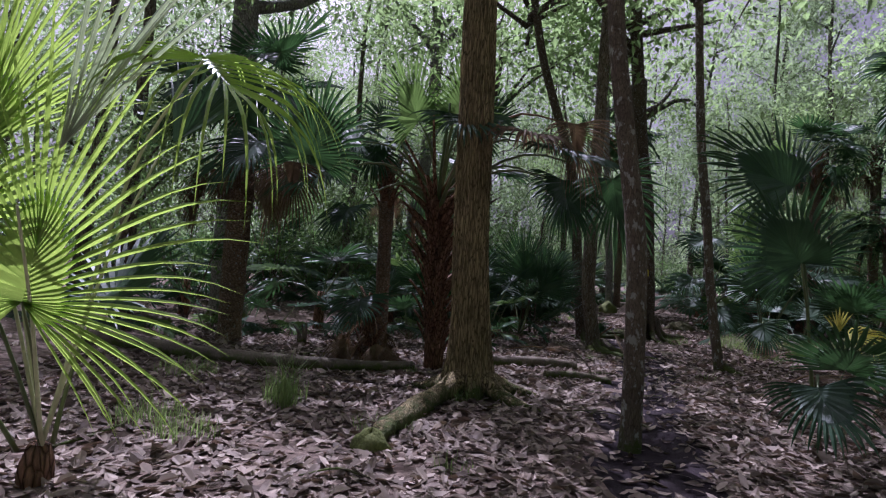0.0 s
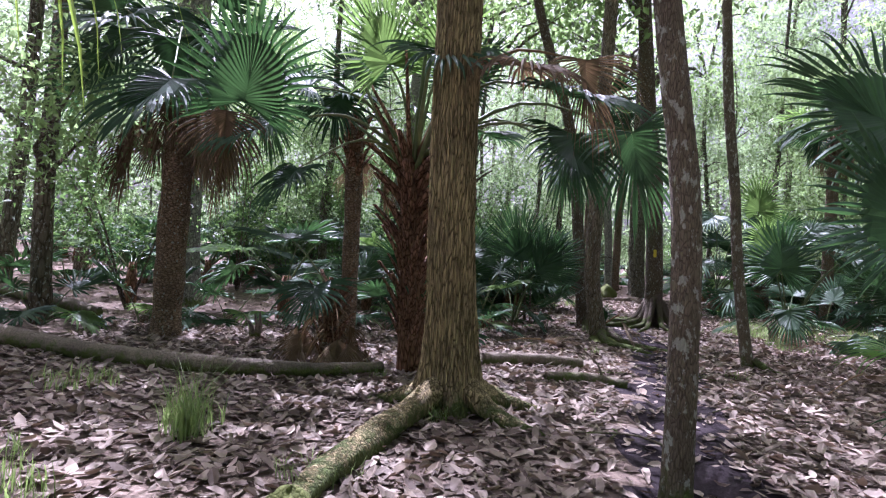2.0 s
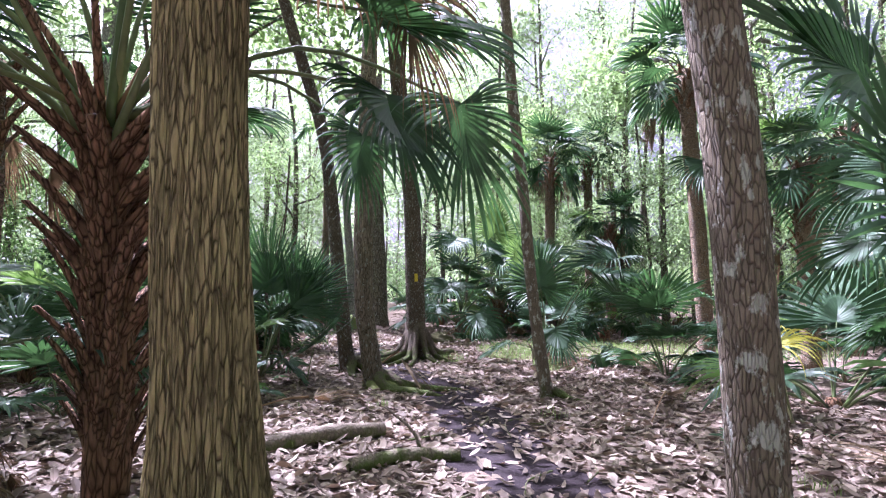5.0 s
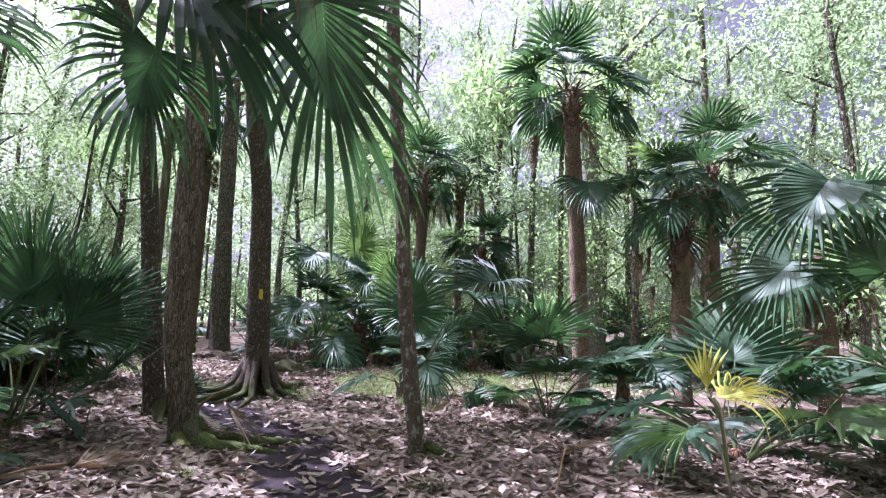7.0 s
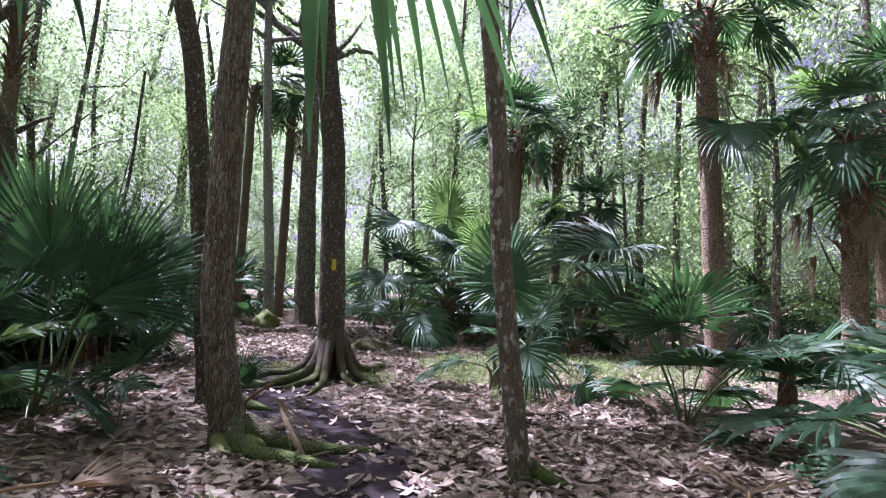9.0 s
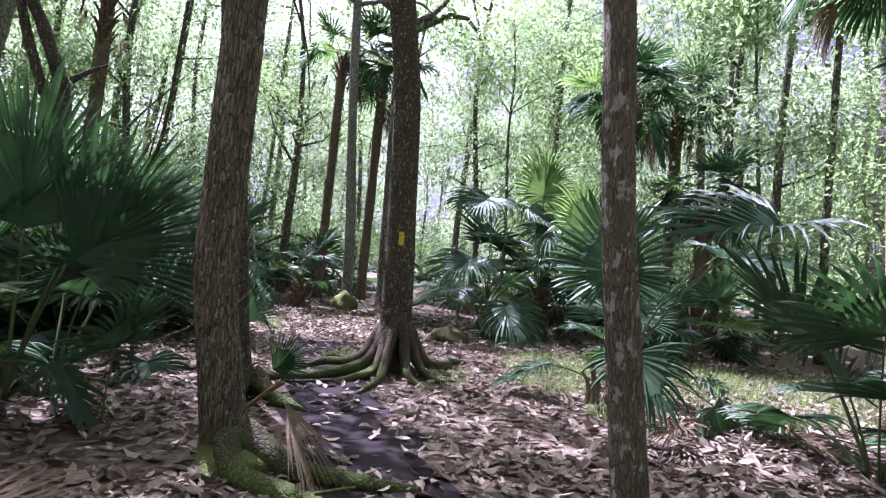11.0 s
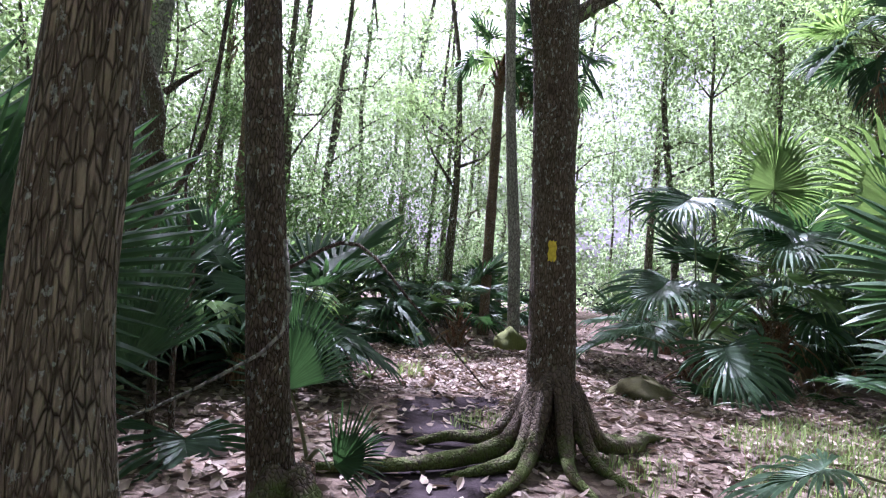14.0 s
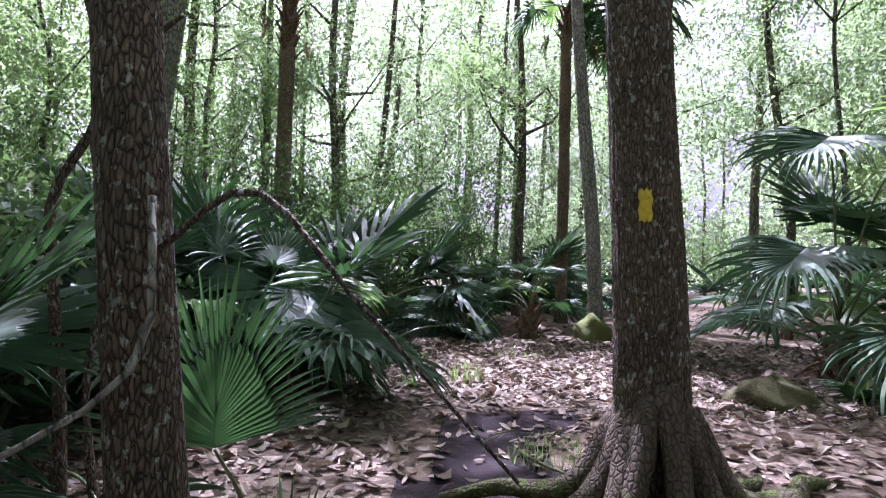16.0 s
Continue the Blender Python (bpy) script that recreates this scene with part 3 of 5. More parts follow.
oak = trail_tree(0.47, 7.5, [(0, 0, 0), (0.0, 0, 0.5), (-0.02, 0.02, 2.0), (0.02, 0.1, 5), (0.15, 0.2, 10)], 0.275, 0.20, BARK_OAK,
                 "large oak trunk with deeply furrowed tan bark and flared mossy foot", 0.75, 0.6, 5, 0.032, 38, 228, 260, 3)
slim = trail_tree(1.95, 5.55, [(0, 0, 0), (0.02, 0, 0.8), (0.03, 0.02, 2.0), (-0.09, 0.05, 3.2), (-0.2, 0.1, 4.6), (-0.3, 0.3, 9)], 0.105, 0.08, BARK_LICHEN,
                  "slim tree trunk with pale lichen patches on grey-brown bark", 0.25, 0.25, 3, 0.006, 16, 56, 160, 5)
leaner = trail_tree(5.55, 11.08, [(0, 0, 0), (-0.13, 0.03, 1.0), (-0.22, 0.05, 2.0), (-0.27, 0.05, 3.0), (-0.4, 0.1, 5), (-0.4, 0.25, 9)], 0.095, 0.075, BARK_LICHEN,
                    "slim leaning tree with blotched lichen bark beside the trail", 0.4, 0.25, 4, 0.005, 14, 56, 160, 6)
shag = trail_tree(3.72, 13.25, [(0, 0, 0), (-0.12, 0.03, 0.7), (-0.19, 0.06, 1.4), (-0.16, 0.08, 2.4), (-0.08, 0.1, 4), (0.06, 0.15, 6), (0.3, 0.2, 10)], 0.165, 0.13, BARK_SHAG,
                  "tree with shaggy brown bark and green moss at its foot", 0.45, 0.35, 4, 0.012, 26, 96, 240, 7)
viney = trail_tree(3.93, 15.2, [(0, 0, 0), (-0.10, 0, 0.6), (-0.20, 0.0, 2.0), (-0.32, 0.05, 3.6), (-0.5, 0.1, 5), (-1.2, 0.2, 7.5), (-1.6, 0.3, 10)], 0.145, 0.11, BARK_DARK,
                   "dark-barked tree leaning back with lichen flecks and side shoots", 0.6, 0.35, 4, 0.008, 18, 72, 200, 8)
blazed = trail_tree(6.15, 16.75, [(0, 0, 0), (0, 0, 0.7), (-0.0, 0, 2.0), (-0.04, 0, 4), (-0.25, 0, 6), (-0.4, 0.2, 10)], 0.235, 0.18, BARK_DARK,
                    "large dark tree with a yellow trail blaze and buttressed roots", 0.22, 0.32, 7, 0.010, 26, 110, 240, 9)
pale = trail_tree(7.60, 25.4, [(0, 0, 0), (0, 0, 1), (-0.05, 0, 3), (-0.2, 0, 6), (-0.3, 0, 11)], 0.17, 0.12, BARK_GREY,
                  "pale slender trunk with a mossy lump at its foot", 0.4, 0.4, 3, 0.004, 12, 40, 90, 10)
behind = trail_tree(9.2, 26.5, [(0, 0, 0), (0, 0, 2), (0, 0, 5), (0.1, 0, 11)], 0.34, 0.25, BARK_FAR,
                    "broad grey-brown trunk in the woods behind the trail", 0.4, 0.6, 4, 0.012, 24, 50, 90, 11)
greybig = trail_tree(-5.5, 14.8, [(0, 0, 0), (0, 0, 2), (0.1, 0, 5), (0.2, 0, 10)], 0.42, 0.3, BARK_GREY,
                     "broad grey trunk among palms at the edge of the clearing", 0.4, 0.6, 4, 0.01, 24, 60, 90, 12)
trail_tree(-1.4, 23.4, [(0, 0, 0), (0.1, 0, 2), (0.5, 0, 5), (0.9, 0, 8), (1.0, 0, 12)], 0.34, 0.24, BARK_GREY,
           "leaning pale grey trunk deep in the woods", 0.3, 0.5, 4, 0.008, 20, 40, 80, 13, 4500)
trail_tree(17.2, 16.2, [(0, 0, 0), (0, 0, 2), (0.05, 0, 5), (0.1, 0, 10)], 0.36, 0.28, BARK_GREY,
           "broad grey trunk beyond the sunny glade", 0.3, 0.5, 4, 0.01, 20, 40, 80, 14)
curvy = trail_tree(1.0, 18.9, [(0, 0, 0), (0.1, 0, 1.5), (0.35, 0, 2.8), (0.40, 0, 3.6), (0.1, 0, 4.5), (-0.1, 0, 5.2), (0.5, 0.1, 6.3), (0.9, 0.2, 9)], 0.13, 0.08, BARK_DARK,
                   "dark crooked tree with an upswept fork", 0.4, 0.3, 3, 0.006, 14, 32, 90, 15, 4000)
part("fork", mesh("fork", *tube(curve_points([(0.38, 0, 2.9), (0.0, 0, 3.6), (-0.35, 0.0, 4.6), (-0.7, 0.1, 6.0), (-1.0, 0.1, 8)], 14), [0.085 - 0.003 * i for i in range(14)], 10, 0.06, 3), BARK_DARK), curvy)
part("side_branch", mesh("side_branch", *tube(curve_points([(0.33, 0, 3.8), (0.55, 0, 4.0), (0.8, -0.05, 4.15)], 7), [0.05 - 0.005 * i for i in range(7)], 8, 0.08, 4), BARK_DARK), curvy)

# yellow blaze, painted on the bark
def blaze():
    v, f = [], []
    base = Vector((-0.08, 0, 0))
    for j in range(9):
        for i in range(6):
            a = radians(-107 + (i - 2.5) * 3.6 + 1.2 * math.sin(j * 1.7 + i))
            r = 0.244 + 0.006 * math.sin(i * 2.1 + j)
            z = 1.84 + j * 0.024 + (0.01 * math.sin(i * 2.6) if j in (0, 8) else 0)
            v.append((base.x + r * math.cos(a), base.y + r * math.sin(a), z))
    for j in range(8):
        for i in range(5):
            k = j * 6 + i
            f.append((k, k + 1, k + 7, k + 6))
    me = mesh("blaze", v, f, BLAZE)
    part("blaze", me, blazed, "rectangle of yellow trail paint")


blaze()


def root(owner, ctrl, r0, r1, mat, seed, label=""):
    pts = curve_points([Vector((x, y, gz(owner.location.x + x, owner.location.y + y) - owner.location.z + h)) for x, y, h in ctrl], 16)
    me = mesh("root", *tube(pts, [r0 * (1 - i / 15) ** 0.8 + r1 for i in range(16)], 12, 0.16, seed, flat=1.15), mat)
    return part("root", me, owner, label)


for i, c in enumerate([
        ([(-0.12, -0.02, 0.78), (-0.42, -0.18, 0.20), (-0.95, -0.45, 0.10), (-1.6, -0.72, 0.07), (-2.4, -0.80, 0.03)], 0.07, 0.028),
        ([(-0.12, 0.06, 0.72), (-0.5, 0.08, 0.18), (-0.95, 0.22, 0.10), (-1.35, 0.25, 0.0)], 0.07, 0.024),
        ([(-0.08, -0.14, 0.78), (-0.26, -0.42, 0.24), (-0.48, -0.85, 0.08), (-0.9, -1.35, 0.0)], 0.065, 0.022),
        ([(0.0, -0.16, 0.85), (0.02, -0.42, 0.24), (-0.02, -0.75, 0.09), (0.1, -1.1, -0.02)], 0.065, 0.022),
        ([(0.08, -0.12, 0.68), (0.24, -0.34, 0.2), (0.32, -0.6, 0.07), (0.55, -0.9, -0.02)], 0.07, 0.02),
        ([(0.14, -0.05, 0.68), (0.42, -0.12, 0.2), (0.9, 0.15, 0.10), (1.2, 0.55, 0.08), (1.6, 0.8, -0.02)], 0.07, 0.028),
        ([(0.12, 0.06, 0.64), (0.4, 0.2, 0.18), (0.8, 0.5, 0.05), (1.1, 0.95, -0.03)], 0.065, 0.022),
        ([(0.0, 0.14, 0.64), (-0.1, 0.5, 0.16), (-0.3, 0.9, 0.02)], 0.065, 0.022),
        ([(-0.14, -0.08, 0.64), (-0.36, -0.36, 0.12), (-0.62, -0.55, 0.05), (-1.1, -0.62, -0.02)], 0.09, 0.02)]):
    root(blazed, *c, ROOT, 40 + i, "gnarled root with moss along its back")
root(oak, [(-0.1, -0.1, 0.25), (-0.38, -0.6, 0.10), (-0.62, -1.3, 0.09), (-0.88, -2.05, 0.08), (-0.98, -2.55, 0.06)], 0.06, 0.065, BARK_OAK, 60, "thick brown root with moss along its back")
root(oak, [(0.1, -0.1, 0.28), (0.42, -0.42, 0.06), (0.85, -0.8, -0.03)], 0.12, 0.02, BARK_OAK, 61)
root(oak, [(0.1, 0.05, 0.25), (0.55, 0.05, 0.05), (1.1, 0.1, -0.04)], 0.12, 0.02, BARK_OAK, 62)
root(oak, [(-0.1, 0.0, 0.25), (-0.5, 0.0, 0.05), (-0.9, 0.15, -0.04)], 0.12, 0.02, BARK_OAK, 63)
root(shag, [(0.05, -0.1, 0.22), (0.35, -0.4, 0.06), (0.8, -0.6, 0.03), (1.2, -0.75, 0.0)], 0.08, 0.02, ROOT, 64)
root(shag, [(-0.05, -0.12, 0.2), (0.0, -0.4, 0.05), (0.35, -0.85, 0.03), (0.7, -1.0, -0.02)], 0.08, 0.025, ROOT, 65)
root(viney, [(0.08, -0.08, 0.25), (0.3, -0.3, 0.07), (0.6, -0.55, 0.0)], 0.09, 0.02, ROOT, 66)
root(viney, [(0.0, -0.12, 0.25), (-0.1, -0.35, 0.07), (-0.15, -0.7, 0.0)], 0.09, 0.02, ROOT, 67)
root(leaner, [(0.03, -0.05, 0.15), (0.2, -0.2, 0.03), (0.4, -0.3, -0.02)], 0.05, 0.015, ROOT, 68)

# side shoots and a hanging broken branch on the leaning tree
for i, c in enumerate([[(-0.1, -0.1, 1.55), (0.35, -0.35, 1.75), (0.75, -0.5, 1.4), (1.2, -0.55, 0.95)],
                       [(-0.1, -0.14, 1.75), (-0.02, -0.3, 1.2), (-0.35, -0.5, 0.9), (-0.9, -0.7, 0.62), (-1.5, -0.9, 0.5)],
                       [(0.02, -0.05, 4.4), (0.25, 0, 3.9), (0.36, 0, 3.3)]]):
    part("branch", mesh("branch", *tube(curve_points(c, 12), [0.015 * (1 - 0.06 * k) for k in range(12)], 7, 0.1, i), BARK_GREY if i == 1 else BARK_DARK), viney)

vine = thing("vine_stem", 2.6, 16.3, "dark crooked vine stem climbing beside the trail", "vine")
for i, c in enumerate([[(0.05, 0, -0.05), (0.0, 0, 0.7), (-0.10, 0.02, 1.4), (-0.12, 0, 1.9), (0.08, 0.05, 2.35), (0.22, 0.05, 2.9), (0.3, 0.1, 4.5)],
                       [(0.2, 0.1, -0.05), (0.16, 0, 0.8), (0.25, 0, 1.5), (0.10, 0, 2.3), (0.2, 0, 3.2)]]):
    part("stem", mesh("vine_stem", *tube(curve_points(c, 18), [0.04 - 0.0012 * k - 0.012 * i for k in range(18)], 9, 0.12, i), BARK_DARK), vine)
for i, (x, y, h, az) in enumerate([(4.0, 13.05, 0.6, -70), (6.3, 9.6, 0.25, 30), (8.1, 13.2, 0.25, 200), (1.3, 13.2, 0.3, -60), (2.3, 12.3, 0.12, 10), (9.4, 13.0, 0.2, -100), (5.9, 6.6, 0.15, 60)]):
    dead = thing("fallen_frond", x, y, "withered tan palm frond fallen on the ground", "palm frond", "fallen palm fronds")
    a = radians(az)
    part("blade", mesh("fallen_blade", *blade((0, 0, h), (math.cos(a), math.sin(a), -0.9 if h > 0.4 else -0.12), (0.2, 0.1, 0.9), 0.75, 22, 60 if h > 0.4 else 110, 0.12, 0.4, 0.4, 6, 70 + i), FAN_DEAD, False), dead)
    part("petiole", mesh("fallen_petiole", *petiole([(0, 0, h), (-0.35 * math.cos(a), -0.35 * math.sin(a), h * 0.6 + 0.05), (-0.9 * math.cos(a), -0.9 * math.sin(a), 0.03)], 0.02, 0.012, i), PETIOLE_DEAD), dead)

# ---- logs, stumps and fallen wood ----
def log(points, r0, r1, label, mat, seed, name="log"):
    x, y = points[0][:2]
    ob = thing(name, x, y, label, "log")
    pts = curve_points([Vector((px - x, py - y, gz(px, py) - ob.location.z + h)) for px, py, h in points], 26)
    me = mesh(name, *tube(pts, [r0 + (r1 - r0) * i / 25 for i in range(26)], 18, 0.05, seed), mat)
    part("wood", me, ob)
    return ob


log([(-5.8, 9.4, 0.10), (-4.3, 8.85, 0.10), (-3.2, 8.5, 0.10), (-2.2, 8.25, 0.10), (-1.4, 8.3, 0.09), (-0.9, 8.5, 0.08), (-0.35, 8.9, 0.07)], 0.125, 0.075, "long fallen trunk with peeling bark lying in the leaf litter", DEADWOOD, 3)
log([(1.0, 9.9, 0.06), (1.8, 10.05, 0.09), (2.5, 10.1, 0.07)], 0.10, 0.08, "short mossy log lying in fallen leaves", DEADWOOD, 4)
log([(1.75, 9.0, 0.04), (2.3, 9.1, 0.06), (2.8, 9.0, 0.04)], 0.075, 0.06, "half-buried rotting branch in leaf litter", DEADWOOD, 5)
log([(-9, 14.0, 0.1), (-6.5, 12.3, 0.14), (-5.5, 11.6, 0.1)], 0.12, 0.1, "mossy fallen trunk among ferns and palmettos", DEADWOOD, 6)


def stick(points, r, seed):
    x, y = points[0][:2]
    ob = thing("fallen_stick", x, y, "thin dead stick lying on the leaf litter", "stick", "fallen sticks")
    pts = curve_points([Vector((px - x, py - y, gz(px, py) - ob.location.z + h)) for px, py, h in points], 9)
    part("wood", mesh("stick", *tube(pts, [r * (1 - 0.07 * i) for i in range(9)], 6, 0.1, seed), DEADWOOD), ob)


_r = random.Random(5)
for i in range(46):
    x, y = _r.uniform(-3, 10.5), _r.uniform(3.5, 23)
    a, l = _r.uniform(0, 6.28), _r.uniform(0.25, 1.0)
    stick([(x, y, 0.02), (x + math.cos(a) * l / 2, y + math.sin(a) * l / 2, 0.03 + _r.uniform(0, 0.05)), (x + math.cos(a + 0.3) * l, y + math.sin(a + 0.3) * l, 0.025)], _r.uniform(0.006, 0.018), i)
stick([(2.6, 9.4, 0.02), (2.55, 9.5, 0.18), (2.35, 9.7, 0.38)], 0.02, 90)
stick([(3.9, 12.3, 0.02), (4.15, 12.45, 0.04), (4.45, 12.5, 0.06)], 0.02, 91)


def mound(x, y, r, h, label, mat, seed, name="moss_mound"):
    v, f = [], []
    rng = random.Random(seed)
    ph = [rng.uniform(0, 6) for _ in range(3)]
    for j in range(9):
        e = j / 8 * math.pi / 2
        for k in range(20):
            a = k / 20 * 2 * math.pi
            rr = r * math.cos(e) * (1 + rng.uniform(-0.07, 0.07) + 0.15 * math.sin(3 * a + ph[0] + j) + 0.1 * math.sin(5 * a + ph[1]))
            v.append((rr * math.cos(a), rr * math.sin(a), h * math.sin(e) * (1 + 0.12 * math.sin(2 * a + ph[2])) - 0.03))
    for j in range(8):
        for k in range(20):
            f.append((j * 20 + k, j * 20 + (k + 1) % 20, j * 20 + 20 + (k + 1) % 20, j * 20 + 20 + k))
    ob = thing(name, x, y, label, "moss")
    part("body", mesh("mound", v, f, mat), ob)
    return ob


mound(7.45, 25.1, 0.40, 0.52, "yellow-green mossy lump at the foot of a pale trunk", MOSSY, 1)
mound(8.6, 20.2, 0.5, 0.34, "low stump overgrown with dark moss", STUMP_MOSS, 2, "mossy_stump")
mound(-0.5, 4.98, 0.16, 0.2, "bright green moss on the end of a root", MOSSY, 3)
mound(3.74, 13.1, 0.3, 0.2, "green moss cushion round the foot of a tree", MOSSY, 4)


def broken_stump(x, y, h, r, seed):
    ob = thing("broken_stump", x, y, "splintered grey stump in thin grass", "stump")
    rng = random.Random(seed)
    for i in range(5):
        a = rng.uniform(0, 6.28)
        p = [(0.05 * math.cos(a), 0.05 * math.sin(a), -0.05), (0.08 * math.cos(a), 0.08 * math.sin(a), h * 0.5), (0.14 * math.cos(a) - 0.06, 0.12 * math.sin(a), h * rng.uniform(0.6, 1.1))]
        part("splinter", mesh("splinter", *tube(curve_points(p, 7), [r * (1 - 0.13 * k) for k in range(7)], 7, 0.15, i, flat=0.6), DEADWOOD), ob)


broken_stump(8.15, 14.7, 0.55, 0.06, 1)
broken_stump(-2.6, 11.0, 0.4, 0.05, 2)

# ---- the palm with leaf bases on its trunk ----
boots = thing("boot_palm", -0.02, 9.2, "cabbage palm with reddish leaf bases criss-crossed up its trunk", "palm")
part("trunk", mesh("palm_trunk", *tube([(0, 0, -0.1), (0, 0, 0.5), (-0.04, 0, 1.3), (-0.12, 0, 2.4), (-0.16, 0, 2.95)], [0.15, 0.165, 0.16, 0.14, 0.09], 20, 0.06, 2), BOOT), boots)


def boot_mesh(seed):
    """One old leaf base: a tapering trough, split at the foot, that stands off the trunk."""
    rng = random.Random(seed)
    v, f = [], []
    L = 0.44
    for k in range(6):
        s = k / 5
        w = 0.085 * (1 - 0.72 * s) + 0.012
        out = 0.03 + 0.55 * L * s ** 1.35
        z = L * s
        for a, lift in ((-1, -0.035), (-0.5, 0.012), (0, 0.03), (0.5, 0.012), (1, -0.035)):
            v.append((out + lift * (1 - 0.5 * s), a * w, z + rng.uniform(-0.006, 0.006)))
        v.append((out - 0.03, 0, z))
    for k in range(5):
        for i in range(4):
            a = k * 6 + i
            f.append((a, a + 1, a + 7, a + 6))
        f += [(k * 6 + 4, k * 6 + 5, k * 6 + 11, k * 6 + 10), (k * 6 + 5, k * 6, k * 6 + 6, k * 6 + 11)]
    f.append((30, 31, 32, 33, 34, 35))
    return mesh("leaf_base", v, f, BOOT)


BOOTS = [boot_mesh(s) for s in range(3)]
_r = random.Random(8)
for i in range(84):
    z = 0.3 + 2.3 * i / 84
    a = i * 137.5
    s = (0.75 + 0.5 * i / 84) * _r.uniform(0.85, 1.15)
    r = 0.13 - 0.04 * i / 84
    part("leaf_base", BOOTS[i % 3], boots, "", pose(r * math.cos(radians(a)) - 0.06 * max(0, z - 0.5), r * math.sin(radians(a)), z, _r.uniform(-14, 14), _r.uniform(-4, 24) * (0.4 + i / 84), a) @ Matrix.Diagonal((s, s * 0.85, s * 1.1, 1)))
B0 = Vector((-0.13, 9.2, 2.7))
for i, (az, el, L) in enumerate([(200, 62, 1.3), (235, 48, 1.1), (300, 55, 1.0), (330, 40, 0.9), (255, 72, 1.5), (180, 38, 0.9), (285, 78, 1.6), (20, 50, 1.0), (220, 28, 0.7), (345, 68, 1.4), (160, 58, 1.2)]):
    a, e = radians(az), radians(el)
    d = Vector((math.cos(a) * math.cos(e), math.sin(a) * math.cos(e), math.sin(e)))
    p = Vector((-0.14, 0, 2.45 + 0.035 * i)) + Vector((math.cos(a), math.sin(a), 0)) * 0.07
    part("petiole", mesh("bare_petiole", *petiole([p, p + d * L * 0.5 + Vector((0, 0, 0.03)), p + d * L], 0.042, 0.018, i), BOOT if i % 3 == 1 else PETIOLE), boots, "long bare leaf stalk")
# long fronds over the trail and towards the walker
frond_to(boots, B0, (1.70, 8.25, 2.98), (0.1, -0.45, -0.6), (0.2, -0.4, 0.8), 0.9, 0.30, 42, 220, 0.42, 0.05, seed=1, label="green fan hanging over the trail", r0=0.034)
frond_to(boots, B0, (0.95, 7.45, 3.45), (0.3, -0.5, -0.1), (0.1, -0.2, 1), 0.85, 0.55, 40, 310, 0.75, 0.0, FAN_DEAD, PETIOLE_DEAD, 2, "withered brown fan drooping like an umbrella", 0.4, r0=0.034)
frond_to(boots, B0, (1.75, 8.0, 3.75), (0.25, -0.1, -1.0), (0.3, -0.9, 0.15), 1.0, 0.7, 40, 190, 0.5, 0.3, FAN_DEAD, PETIOLE_DEAD, 14, "withered brown fan hanging straight down", 0.3, r0=0.034)
frond_to(boots, B0, (1.35, 7.75, 3.32), (0.75, -0.4, -0.15), (0.2, -0.3, 1), 0.95, 0.5, 40, 230, 0.35, 0.1, seed=3, r0=0.034)
frond_to(boots, B0, (2.45, 8.4, 3.08), (0.35, 0.0, -0.85), (0.25, -0.9, 0.25), 1.15, 0.55, 40, 220, 0.25, 0.1, seed=4, label="dark fan hanging over the trail with long tips", split=0.48, r0=0.034)
frond_to(boots, B0, (1.95, 9.4, 2.98), (-0.1, -0.2, -0.8), (0.3, -0.9, 0.2), 0.75, 0.5, 34, 220, 0.4, 0.1, seed=15, label="dark fan with drooping tips", split=0.45, r0=0.03)
frond_to(boots, B0, (0.15, 8.0, 3.75), (0.05, -0.8, -0.3), (0, -0.3, 1), 0.95, 0.6, 40, 230, 0.35, 0.1, seed=5, r0=0.034)
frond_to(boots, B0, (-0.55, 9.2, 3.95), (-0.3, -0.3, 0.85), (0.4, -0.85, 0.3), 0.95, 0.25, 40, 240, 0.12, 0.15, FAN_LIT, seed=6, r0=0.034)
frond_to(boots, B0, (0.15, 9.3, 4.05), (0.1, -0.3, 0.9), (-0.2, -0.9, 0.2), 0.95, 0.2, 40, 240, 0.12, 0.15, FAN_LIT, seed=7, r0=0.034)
frond_to(boots, B0, (0.45, 9.7, 3.9), (0.4, 0.1, 0.85), (-0.5, -0.8, 0.3), 0.9, 0.2, 40, 240, 0.14, 0.15, seed=8, r0=0.034)
frond_to(boots, B0, (-1.5, 8.9, 3.5), (-0.8, -0.2, 0.1), (0.2, -0.5, 0.8), 0.9, 0.30, 38, 230, 0.3, 0.1, seed=9, r0=0.034)
frond_to(boots, B0, (-1.9, 8.6, 2.9), (-0.8, -0.3, -0.3), (-0.2, -0.4, 0.8), 0.85, 0.35, 38, 230, 0.4, 0.1, seed=10, r0=0.034)
frond_to(boots, B0, (-1.4, 8.2, 2.35), (-0.5, -0.6, -0.6), (-0.3, -0.5, 0.7), 0.6, 0.30, 34, 230, 0.4, 0.1, seed=11, r0=0.034)
frond_to(boots, B0, (-1.6, 10.4, 3.6), (-0.7, 0.5, 0.1), (0.2, -0.5, 0.8), 0.85, 0.3, 34, 230, 0.3, 0.1, seed=12, r0=0.034)
frond_to(boots, B0, (0.9, 10.8, 3.5), (0.5, 0.7, 0.1), (-0.2, -0.5, 0.8), 0.85, 0.3, 34, 230, 0.3, 0.1, seed=13, r0=0.034)

